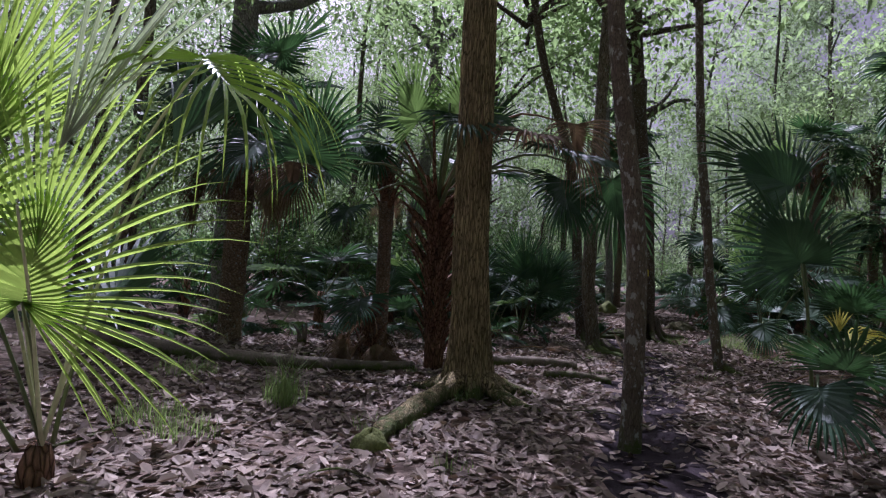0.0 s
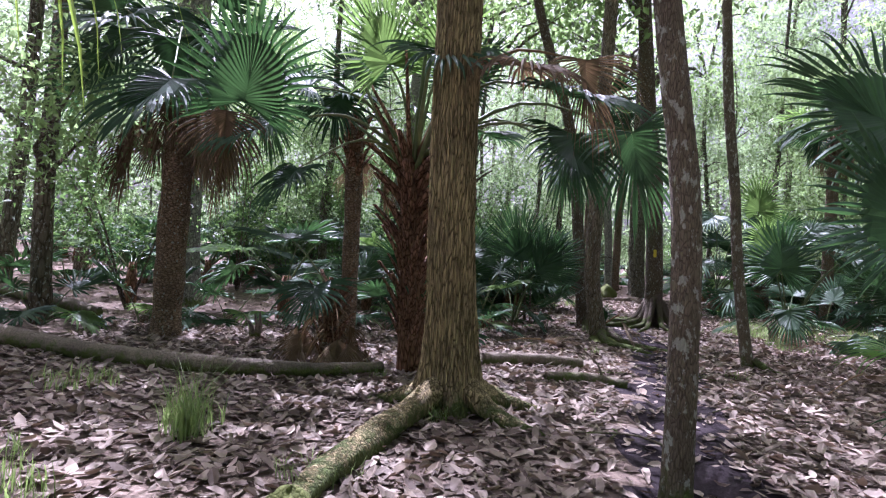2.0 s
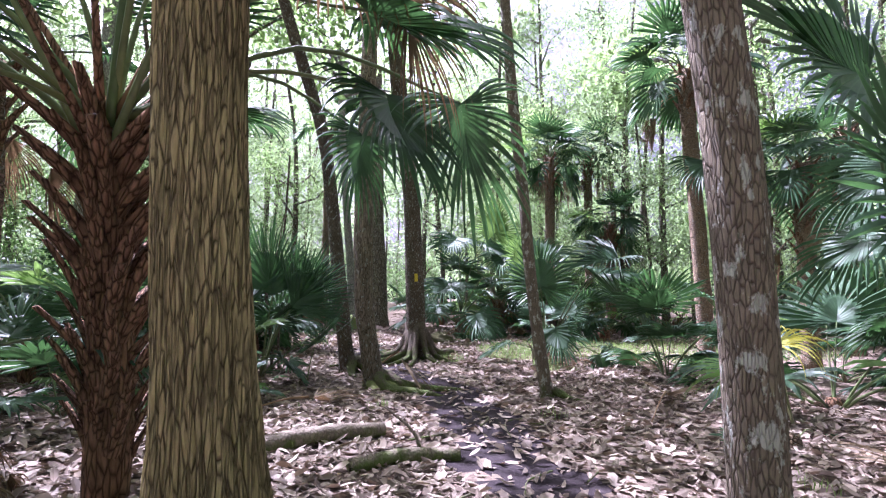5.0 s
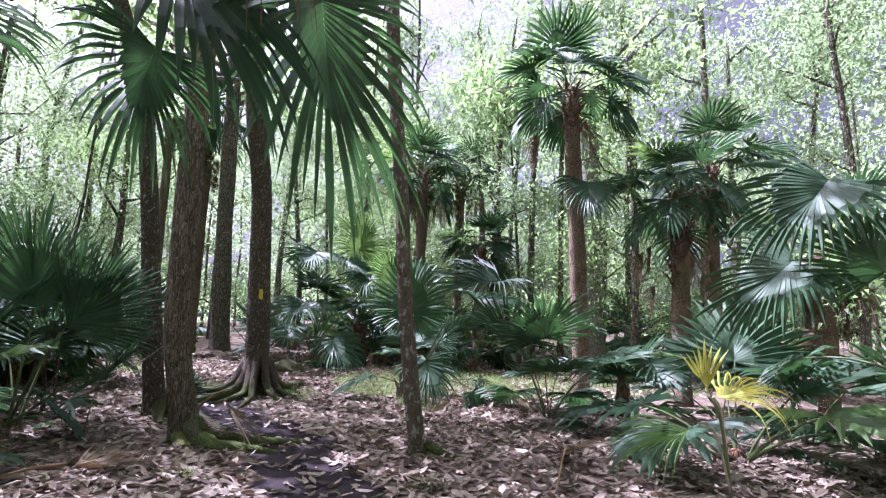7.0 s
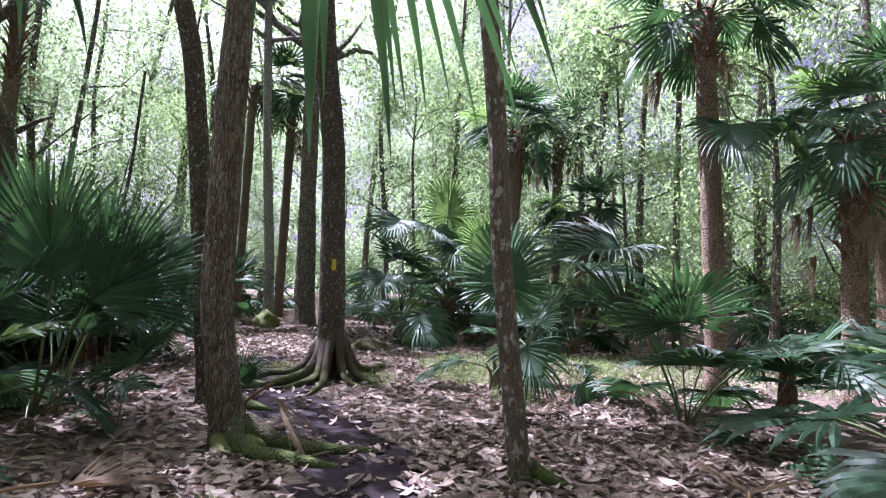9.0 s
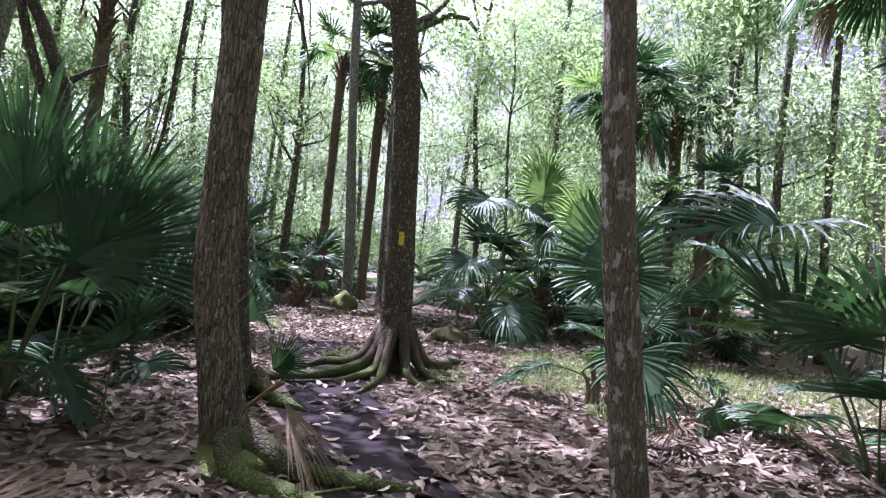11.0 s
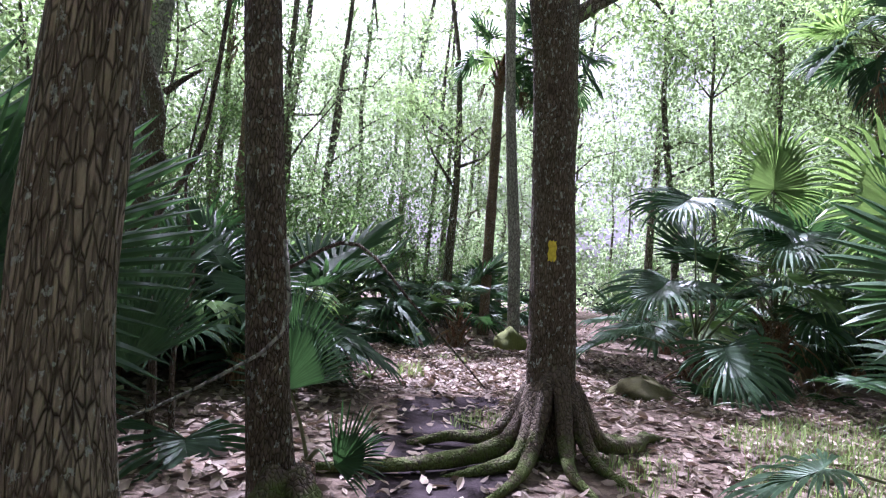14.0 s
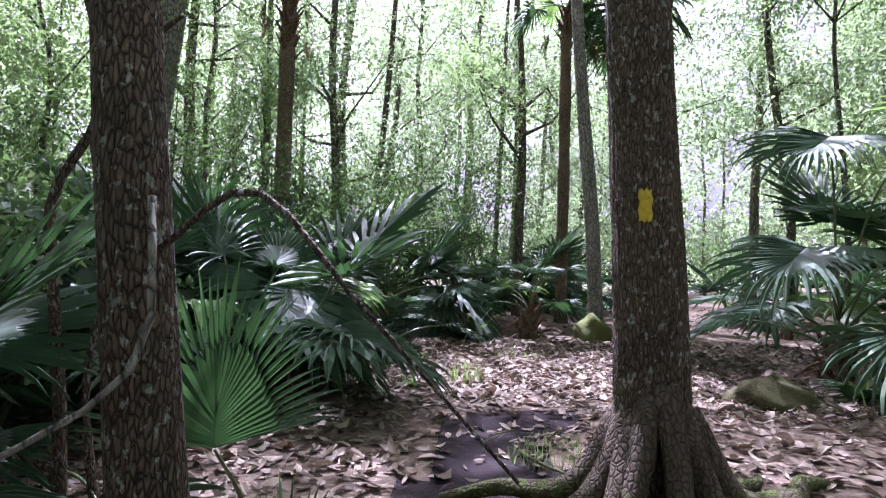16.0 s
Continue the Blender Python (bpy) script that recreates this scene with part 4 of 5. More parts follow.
# ---- sabal palms with trunks ----
def sabal(x, y, h, r, keys, scale, label, seed, dead=6, skirt=0.0, lean=(0, 0), mat=None):
    rng = random.Random(seed)
    ob = thing("cabbage_palm", x, y, label, "palm", "cabbage palms with trunks")
    pts = curve_points([(0, 0, -0.15), (lean[0] * 0.3, lean[1] * 0.3, h * 0.4), (lean[0], lean[1], h)], 14)
    part("trunk", mesh("palm_trunk", *tube(pts, [r * (1.25 if i == 0 else 1.0 + 0.06 * math.sin(i * 2.1)) for i in range(14)], 18, 0.04, seed), mat or BARK_PALM), ob)
    top = Vector((lean[0], lean[1], h))
    for i, k in enumerate(keys):
        az = i * 137.5 + rng.uniform(-20, 20)
        add_frond(ob, k, az, scale * rng.uniform(0.85, 1.15), top + Vector((0, 0, rng.uniform(-0.25, 0.1))), rng.uniform(-12, 12), rng.randrange(3))
    for i in range(dead):
        az = rng.uniform(0, 360)
        add_frond(ob, "dead", az, scale * rng.uniform(0.65, 1.0), top + Vector((0, 0, -0.2 - skirt * rng.random())), rng.uniform(-15, 15), rng.randrange(3), "brown withered frond")
    n = int(12 + 20 * skirt)
    for i in range(n):
        a = i * 137.5
        z = h - 0.1 - (0.5 + skirt) * i / n
        part("leaf_base", BOOTS[i % 3], ob, "", pose(top.x * z / h + r * 0.7 * math.cos(radians(a)), top.y * z / h + r * 0.7 * math.sin(radians(a)), z, 0, rng.uniform(-10, 10), a) @ Matrix.Scale(0.8, 4))
    return ob


CROWN = ["up", "mid", "low", "hang", "mid", "low", "up", "hang", "mid", "low", "hang", "low"]
FARCROWN = ["far_up", "far_low", "far_hang", "far_up", "far_low", "far_hang", "far_low", "far_up", "far_hang", "far_bright", "far_low", "far_hang", "far_up", "far_low", "far_hang", "far_low", "far_up", "far_hang"]
shaggy = sabal(-3.9, 10.7, 4.2, 0.22, CROWN, 1.15, "shaggy cabbage palm with a thick skirt of dead fronds", 3, 34, 0.7)
P1 = Vector((-3.9, 10.7, 4.2))
frond_to(shaggy, P1, (-1.95, 7.9, 3.0), (0.2, -0.4, 0.8), (0.1, -0.9, -0.2), 1.0, 0.5, 40, 240, 0.1, 0.1, seed=31)
frond_to(shaggy, P1, (-2.6, 7.6, 3.1), (-0.4, -0.5, -0.5), (0, -0.5, 0.8), 0.9, 0.6, 38, 220, 0.4, 0.1, seed=32)
frond_to(shaggy, P1, (-2.3, 8.3, 3.0), (0.1, -0.2, -1), (0.2, -0.9, 0), 0.9, 0.5, 30, 150, 0.5, 0.4, FAN_DEAD, PETIOLE_DEAD, 33, "withered brown frond", 0.35)
sabal(-1.05, 10.6, 3.6, 0.13, CROWN[:8], 0.9, "slender cabbage palm with a rough brown trunk", 4, 3, 0.4, (-0.1, 0))
tall = sabal(12.3, 13.4, 7.2, 0.19, FARCROWN, 1.15, "tall cabbage palm with a bare tan trunk beside the glade", 5, 5, 0.6, (-0.4, 0.1))
frond_to(tall, (12.1, 13.4, 5.4), (11.3, 12.6, 4.6), (-0.4, -0.4, -0.7), (-0.3, -0.5, 0.8), 1.0, 0.4, 36, 220, 0.42, 0.05, seed=41)
frond_to(tall, (12.1, 13.4, 5.4), (12.6, 12.3, 4.6), (0.3, -0.5, -0.7), (0.2, -0.5, 0.8), 1.0, 0.4, 36, 220, 0.42, 0.05, FAN_LIT, seed=42)
sabal(13.4, 11.6, 4.6, 0.20, FARCROWN, 1.1, "cabbage palm with brown boots below its crown", 6, 10, 1.6)
sabal(16.6, 12.2, 6.0, 0.2, FARCROWN, 1.2, "cabbage palm in the dense palm stand", 7, 6, 0.8)
sabal(14.6, 9.2, 3.4, 0.2, FARCROWN, 1.2, "cabbage palm with shaggy trunk in the dense palm stand", 8, 8, 1.0)
sabal(15.8, 20.0, 4.2, 0.19, FARCROWN, 1.05, "cabbage palm with drooping crown beyond the glade", 9, 5, 0.6)
sabal(13.6, 20.8, 6.6, 0.18, FARCROWN, 1.15, "tall cabbage palm with a brushy crown beyond the glade", 17, 6, 0.8)
sabal(17.2, 22.6, 7.6, 0.18, FARCROWN, 1.2, "tall cabbage palm among leafy trees", 18, 6, 0.8)
sabal(8.9, 28.6, 8.6, 0.17, FARCROWN, 1.2, "tall cabbage palm with brown hanging skirt", 10, 10, 1.2)
sabal(7.2, 27.8, 8.2, 0.15, ["far_bright", "far_low", "far_bright", "far_low", "far_up", "far_low", "far_bright"], 1.2, "tall cabbage palm with sunlit yellow-green fans", 11, 3, 0.3)
sabal(0.6, 25.5, 8.5, 0.17, FARCROWN[:6], 0.8, "tall thin palm with ragged dark trunk", 12, 5, 2.0)
squat = sabal(12.1, 22.0, 1.3, 0.22, ["up", "mid", "low", "bright", "mid", "low", "bright", "up", "hang"], 1.25, "squat cabbage palm with dead brown fronds and sunlit fans", 13, 12, 0.7)
young = sabal(10.35, 21.8, 0.6, 0.2, ["mid", "low", "hang", "mid", "low", "hang", "up", "low", "mid"], 1.55, "young cabbage palm with long arching silvery fans", 14, 3, 0.3)
Y0 = Vector((10.35, 21.8, 1.0))
frond_to(young, Y0, (9.0, 20.2, 1.95), (-0.6, -0.35, -0.25), (-0.3, -0.4, 0.85), 1.25, 0.5, 42, 230, 0.36, 0.1, seed=141, label="silvery fan arching low towards the trail")
frond_to(young, Y0, (9.7, 20.9, 3.5), (-0.55, -0.3, -0.2), (-0.3, -0.5, 0.8), 1.25, 0.5, 42, 220, 0.42, 0.1, seed=142)
frond_to(young, Y0, (10.7, 20.8, 3.4), (0.5, -0.3, -0.3), (0.2, -0.5, 0.8), 1.25, 0.5, 42, 220, 0.42, 0.1, seed=143)
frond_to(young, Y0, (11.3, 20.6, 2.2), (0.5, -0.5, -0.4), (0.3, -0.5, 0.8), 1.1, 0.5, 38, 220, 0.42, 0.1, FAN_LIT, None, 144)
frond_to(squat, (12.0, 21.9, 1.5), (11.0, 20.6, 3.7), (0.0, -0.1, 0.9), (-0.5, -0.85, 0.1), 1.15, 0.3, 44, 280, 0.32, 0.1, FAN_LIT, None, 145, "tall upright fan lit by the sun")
frond_to(squat, (12.0, 21.9, 1.5), (11.2, 20.4, 2.9), (-0.3, -0.4, -0.2), (-0.4, -0.6, 0.6), 1.15, 0.4, 40, 240, 0.35, 0.1, seed=146)
frond_to(squat, (12.0, 21.9, 1.5), (12.6, 20.3, 3.1), (0.4, -0.4, 0.1), (0.1, -0.7, 0.6), 1.15, 0.4, 40, 240, 0.3, 0.1, seed=147)
sabal(6.15, 25.2, 0.6, 0.2, ["up", "low", "mid", "low", "hang", "up", "low"], 1.0, "small cabbage palm with silvery fans and stumpy brown trunk", 15, 5, 0.3)
sabal(-1.15, 9.6, 1.05, 0.12, ["low", "mid", "low"], 0.9, "small palm smothered in withered brown fronds", 16, 22, 0.5)

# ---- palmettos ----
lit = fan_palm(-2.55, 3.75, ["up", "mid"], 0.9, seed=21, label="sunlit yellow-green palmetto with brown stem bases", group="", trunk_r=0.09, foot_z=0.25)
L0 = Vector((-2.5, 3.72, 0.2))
frond_to(lit, L0, (-2.45, 3.35, 1.15), (0.1, -0.1, 0.9), (0.25, -0.95, 0.1), 1.45, 0.1, 60, 290, 0.16, 0.08, FAN_BACKLIT, None, 22, "large backlit yellow-green fan", 0.26)
frond_to(lit, L0, (-1.55, 3.45, 2.72), (0.5, -0.3, -0.3), (0.3, -0.5, 0.8), 1.15, 0.5, 34, 280, 1.0, 0.0, FAN_BACKLIT, PETIOLE_PALE, 23, "bright fan with long drooping tips", 0.16)
frond_to(lit, L0, (-2.9, 3.5, 2.1), (-0.1, -0.1, 0.95), (0.3, -0.9, 0.1), 1.2, 0.2, 34, 150, 0.12, 0.1, FAN_BACKLIT, PETIOLE_PALE, 24, "", 0.25)
frond_to(lit, L0, (-2.35, 3.1, 1.7), (0.42, 0.0, 0.9), (0.3, -0.9, 0.1), 1.6, 0.1, 9, 34, 0.10, 0.2, FAN_SHEEN, PETIOLE_PALE, 27, "narrow upright fan with sunlit sheen in its pale colour", 0.3)
frond_to(lit, L0, (-2.75, 3.3, 1.9), (-0.05, 0.0, 0.95), (0.3, -0.9, 0.1), 1.5, 0.1, 30, 110, 0.1, 0.1, FAN_BACKLIT, PETIOLE_PALE, 28, "", 0.25)
frond_to(lit, L0, (-3.0, 3.2, 1.5), (-0.4, -0.3, 0.6), (0.4, -0.8, 0.3), 1.1, 0.3, 40, 220, 0.2, 0.1, FAN_BACKLIT, None, 25)
frond_to(lit, L0, (-2.0, 3.9, 2.2), (0.5, 0.2, 0.8), (-0.4, -0.8, 0.3), 0.9, 0.2, 30, 100, 0.15, 0.2, FAN, PETIOLE_PALE, 26, "narrow folded fan with silvery edges")

side = fan_palm(3.95, 5.9, ["up"], 0.9, seed=27, label="large dark palmetto with broad drooping fans beside the trail", group="")
S0 = Vector((3.95, 5.9, 0.2))
frond_to(side, S0, (3.62, 5.9, 2.66), (-0.65, 0.2, 0.5), (-0.3, -0.75, 0.5), 0.92, 0.35, 40, 190, 0.25, 0.1, seed=28)
frond_to(side, S0, (3.55, 5.6, 1.85), (-0.4, 0, 0.6), (-0.4, -0.85, 0.2), 0.75, 0.2, 38, 250, 0.15, 0.1, seed=29)
frond_to(side, S0, (3.3, 4.9, 0.75), (-0.1, -0.5, -0.3), (-0.3, -0.4, 0.8), 0.6, 0.3, 34, 220, 0.35, 0.1, seed=30)
fan_palm(6.3, 5.0, ["up", "mid", "low", "mid", "low", "hang"], 1.3, seed=31)
fan_palm(5.2, 3.6, ["up", "mid", "low", "mid", "low"], 1.2, seed=34)

yel = fan_palm(6.2, 7.9, ["hang", "low"], 0.55, seed=32, label="palmetto with a sunlit yellow frond", group="")
YE = (6.2, 7.9, 0.15)
frond_to(yel, YE, (5.5, 7.74, 1.00), (0.72, -0.5, 0.35), (-0.25, -0.35, 0.9), 0.60, 0.25, 15, 130, 1.0, 0.1, FAN_YELLOW, PETIOLE_PALE, 33, "yellow sunlit fan with drooping pale tips", 0.25, 0.012)
frond_to(yel, YE, (5.47, 7.76, 1.00), (0.0, 0.1, 0.95), (-0.75, -0.6, 0.1), 0.34, 0.25, 8, 70, 0.1, 0.1, FAN_YELLOW, None, 35, "", 0.5)
frond_to(yel, YE, (5.42, 7.8, 0.80), (-0.75, 0.45, -0.1), (-0.2, -0.3, 0.9), 0.66, 0.2, 15, 90, 0.45, 0.2, FAN_LIT, PETIOLE_PALE, 34, "olive fan drooping to the ground", 0.3, 0.012)
fan_palm(10.2, 7.6, ["up", "mid", "low", "mid", "low", "hang"], 0.9, seed=35)
fan_palm(10.9, 8.6, ["up", "mid", "low", "mid", "low", "mid"], 1.2, seed=36)
fan_palm(9.15, 11.95, ["up", "mid", "up", "mid", "low", "mid", "low", "up", "hang"], 1.05, seed=37, label="dark palmetto with bare stems rising from one foot")
fan_palm(10.4, 11.5, ["mid", "low", "mid", "up", "low", "mid"], 1.0, seed=38)
fan_palm(11.6, 10.1, ["up", "mid", "low", "mid", "low", "hang"], 0.9, seed=39)
dusk = fan_palm(8.6, 6.9, ["up", "mid", "low"], 1.1, seed=40, label="tall dark palmetto with drooping fans beside the trail", group="", trunk_r=0.12, foot_z=1.2)
frond_to(dusk, (8.6, 6.9, 1.2), (7.5, 7.4, 3.0), (-0.5, 0.3, -0.5), (-0.6, -0.3, 0.7), 1.0, 0.3, 38, 230, 0.35, 0.1, seed=148)
frond_to(dusk, (8.6, 6.9, 1.2), (8.1, 7.9, 2.3), (-0.3, 0.5, -0.4), (-0.6, -0.3, 0.7), 1.0, 0.3, 38, 230, 0.35, 0.1, seed=149)

wheel = fan_palm(8.5, 14.75, ["low", "low", "hang", "mid"], 1.05, seed=43, label="palmetto with a round upright green fan and a bent frond", group="", trunk_r=0.1, foot_z=0.25)
W0 = Vector((8.45, 14.7, 0.25))
frond_to(wheel, W0, (8.02, 14.36, 1.70), (0.1, 0.1, 0.9), (-0.55, -0.8, 0.1), 0.95, 0.1, 46, 310, 0.06, 0.05, FAN, None, 44, "round upright fan with a yellowish midrib", 0.7)
frond_to(wheel, W0, (8.6, 12.6, 2.25), (-0.8, 0.35, -0.05), (-0.1, -0.3, 0.9), 1.2, 0.35, 44, 200, 0.3, 0.35, seed=45, label="arched frond with drooping tips")
frond_to(wheel, W0, (9.0, 13.7, 2.0), (0.75, -0.3, 0.1), (-0.2, -0.2, 1), 1.05, 0.3, 42, 190, 0.35, 0.1, seed=46)
frond_to(wheel, W0, (7.7, 13.5, 0.85), (-0.1, -0.5, -0.6), (-0.5, -0.6, 0.5), 0.75, 0.3, 32, 200, 0.35, 0.1, seed=47)
frond_to(wheel, W0, (8.1, 15.0, 2.2), (-0.3, 0.1, 0.7), (-0.4, -0.8, 0.3), 0.7, 0.2, 34, 230, 0.5, 0.1, FAN_LIT, None, 48)
fan_palm(10.8, 16.9, ["up", "mid", "low", "mid", "bright"], 1.0, seed=49)

tallfan = fan_palm(2.0, 14.4, ["hang"], 0.9, seed=51, label="dark palmetto with tall upright fans and folded tips", group="")
T0 = (2.05, 14.4, 0.1)
frond_to(tallfan, T0, (2.42, 14.0, 1.22), (0.75, 0.2, 0.75), (0.25, -0.95, 0.1), 1.15, 0.1, 40, 130, 0.04, 0.1, seed=151, label="broad fan leaning over the leaf litter", split=0.68)
frond_to(tallfan, T0, (2.38, 13.95, 1.2), (0.75, -0.1, 0.0), (0.2, -0.75, 0.6), 0.8, 0.1, 14, 70, 0.9, 0.1, seed=152, label="lower leaf tips folded down", split=0.3)
frond_to(tallfan, T0, (2.12, 14.0, 1.45), (-0.08, 0.1, 0.98), (0.3, -0.95, 0.0), 1.15, 0.1, 40, 150, 0.04, 0.08, seed=153, split=0.66)
frond_to(tallfan, T0, (3.22, 14.4, 0.85), (0.15, 0.0, 0.95), (0.55, -0.8, 0.0), 0.62, 0.1, 26, 100, 0.05, 0.1, seed=154, split=0.7)
fan_palm(1.2, 14.2, ["up", "mid", "up"], 1.2, seed=51)
fan_palm(2.2, 15.2, ["up", "mid", "up", "up", "mid"], 1.2, seed=52)
fan_palm(0.2, 14.6, ["up", "mid", "low", "mid", "low"], 1.0, seed=53)
fan_palm(2.75, 14.2, ["up", "hang"], 0.7, seed=54)
fan_palm(1.0, 17.6, ["up", "mid", "low", "low"], 1.05, seed=55)
near = fan_palm(4.0, 15.85, [], 0.5, seed=56, label="palmetto with an upright fan behind a dark trunk", group="")
frond_to(near, (4.0, 15.85, 0.1), (3.86, 15.6, 0.66), (0.08, 0, 0.95), (0.7, -0.7, 0.02), 0.68, 0.05, 38, 160, 0.08, 0.1, seed=57)
frond_to(near, (4.0, 15.85, 0.1), (4.22, 15.35, 0.2), (0.5, -0.3, 0.5), (0, -0.8, 0.5), 0.48, 0.1, 26, 120, 0.12, 0.3, seed=58)
fan_palm(2.55, 19.2, ["up", "mid", "low", "mid", "low", "hang", "up", "low"], 1.15, seed=59, trunk_r=0.12, foot_z=0.4)
fan_palm(2.2, 21.5, ["up", "mid", "low", "mid", "low", "hang", "up"], 1.3, seed=60)
fan_palm(3.4, 23.5, ["up", "mid", "low", "mid", "low", "up"], 1.1, seed=61)
fan_palm(1.4, 23.6, ["up", "mid", "low", "mid", "low", "up"], 1.4, seed=161)
fan_palm(3.3, 26.2, ["up", "mid", "low", "mid", "low", "up"], 1.3, seed=162)
fan_palm(-0.6, 22.4, ["up", "mid", "low", "mid", "low", "up"], 1.4, seed=163)
fan_palm(0.5, 20.5, ["up", "mid", "low", "mid", "low", "up"], 1.3, seed=62)
fan_palm(-1.0, 18.0, ["up", "mid", "low", "mid", "low", "up"], 1.3, seed=63)
fan_palm(2.0, 17.0, ["mid", "low", "mid", "low"], 1.0, seed=64)
fan_palm(9.3, 19.6, ["low", "hang", "low"], 0.8, seed=65)
fan_palm(11.2, 20.0, ["low", "bright", "mid"], 0.7, seed=66)

_r = random.Random(77)
FARKEYS = ["far_up", "far_low", "far_up", "far_low", "far_bright", "far_up", "far_low", "far_low"]


def clear_ground(x, y):
    """The open floor round the trail, where nothing tall stands."""
    if y < 9:
        return -7 < x < 4.8
    if y < 12.5:
        return -5.0 < x < 8.6
    if y < 18.5:
        return 2.6 < x < 15
    if y < 25:
        return 3.6 < x < 9.8
    return abs(x - float(trail_x(y))) < 1.2


STANDS = [(10.35, 21.8), (12.1, 22.0), (6.15, 25.2), (12.3, 13.4), (13.4, 11.6), (9.5, 20.5), (11.5, 19.5), (8.5, 14.75), (10.5, 19.0), (7.75, 26.5), (15.0, 17.0)]


def crowded(x, y, d):
    return any((x - a) ** 2 + (y - b) ** 2 < d * d for a, b in STANDS)


count = 0
while count < 78:
    x, y = _r.uniform(-16, 27), _r.uniform(7, 36)
    if clear_ground(x, y) or crowded(x, y, 1.6) or (x < 0 and y < 11 and x > -6):
        continue
    k = _r.randint(5, 8)
    fan_palm(x, y, FARKEYS[:k] if _r.random() < 0.7 else FARKEYS[::-1][:k], _r.uniform(0.9, 1.5), seed=500 + count, label="green palmetto in the shaded understory",
             foot_z=_r.choice([0.0, 0.0, 0.4, 0.9]), trunk_r=0.1)
    count += 1
for i in range(400):
    x, y = _r.uniform(-7, 17), _r.uniform(18, 33)
    if count >= 112 or clear_ground(x, y) or crowded(x, y, 1.8):
        continue
    fan_palm(x, y, FARKEYS[_r.randint(0, 2):], _r.uniform(1.2, 1.8), seed=500 + count, label="large green palmetto in the shaded understory", foot_z=_r.choice([0.0, 0.4, 0.8]), trunk_r=0.12)
    count += 1
# low plants close to the left of the clearing
for i, (x, y, s) in enumerate([(-4.6, 11.4, 0.75), (-3.6, 12.6, 0.8), (-5.8, 10.6, 0.7), (-2.2, 12.8, 0.8), (-0.6, 12.6, 0.85), (-1.6, 14.2, 1.0), (-7.5, 11.5, 1.0), (1.0, 12.4, 0.6)]):
    fan_palm(x, y, ["far_low", "far_up", "far_low", "far_bright", "far_low", "far_up"], s, seed=700 + i, label="low palmetto with bluish fans at the edge of the clearing")

# strappy bright plant beyond the blazed tree
def straps(x, y, n, l, label, seed):
    ob = thing("strap_plant", x, y, label, "plant")
    rng = random.Random(seed)
    for i in range(n):
        a, e = rng.uniform(0, 6.28), rng.uniform(0.4, 1.3)
        L = l * rng.uniform(0.6, 1.1)
        d = Vector((math.cos(a) * math.cos(e), math.sin(a) * math.cos(e), math.sin(e)))
        p, v, f = Vector((0, 0, 0)), [], []
        sd = Vector((-math.sin(a), math.cos(a), 0))
        for k in range(6):
            w = 0.022 * (1 - (k / 5) ** 2) + 0.002
            v += [tuple(p - sd * w), tuple(p + sd * w)]
            p = p + d * L / 5
            d = (d + Vector((0, 0, -0.28))).normalized()
        f = [(2 * k, 2 * k + 1, 2 * k + 3, 2 * k + 2) for k in range(5)]
        part("leaf", mesh("strap_leaf", v, f, FAN_LIT), ob)


straps(5.0, 24.5, 26, 1.0, "bright yellow-green strap-leaved plant on the forest floor", 1)
straps(4.3, 20.2, 12, 0.5, "small tuft of pale strap leaves in leaf litter", 2)
straps(9.9, 20.6, 12, 0.6, "yellow-green strap-leaved plant beside palms", 3)

# ---- grass ----
def grass(patches, seed):
    rng = np.random.default_rng(seed)
    V, F, o = [], [], 0
    for cx, cy, rad, n, h in patches:
        r = rad * np.sqrt(rng.random(n))
        a = rng.uniform(0, 6.28, n)
        for x, y in zip(cx + r * np.cos(a), cy + r * np.sin(a)):
            z = gz(x, y) - 0.01
            az, L, lean = rng.uniform(0, 6.28), h * rng.uniform(0.5, 1.2), rng.uniform(0.1, 0.8)
            dx, dy, w = math.cos(az), math.sin(az), rng.uniform(0.003, 0.007)
            for k, (s, ww) in enumerate(((0, 1), (0.5, 0.8), (1, 0.1))):
                px, py, pz = x + dx * lean * L * s * s, y + dy * lean * L * s * s, z + L * s * (1 - 0.3 * lean * s)
                V += [(px - dy * w * ww, py + dx * w * ww, pz), (px + dy * w * ww, py - dx * w * ww, pz)]
            F += [(o, o + 1, o + 3, o + 2), (o + 2, o + 3, o + 5, o + 4)]
            o += 6
    tagged(new("grass", mesh("grass", V, F, GRASS)), "tufts of thin green grass growing through leaf litter", "grass", kind="stuff")


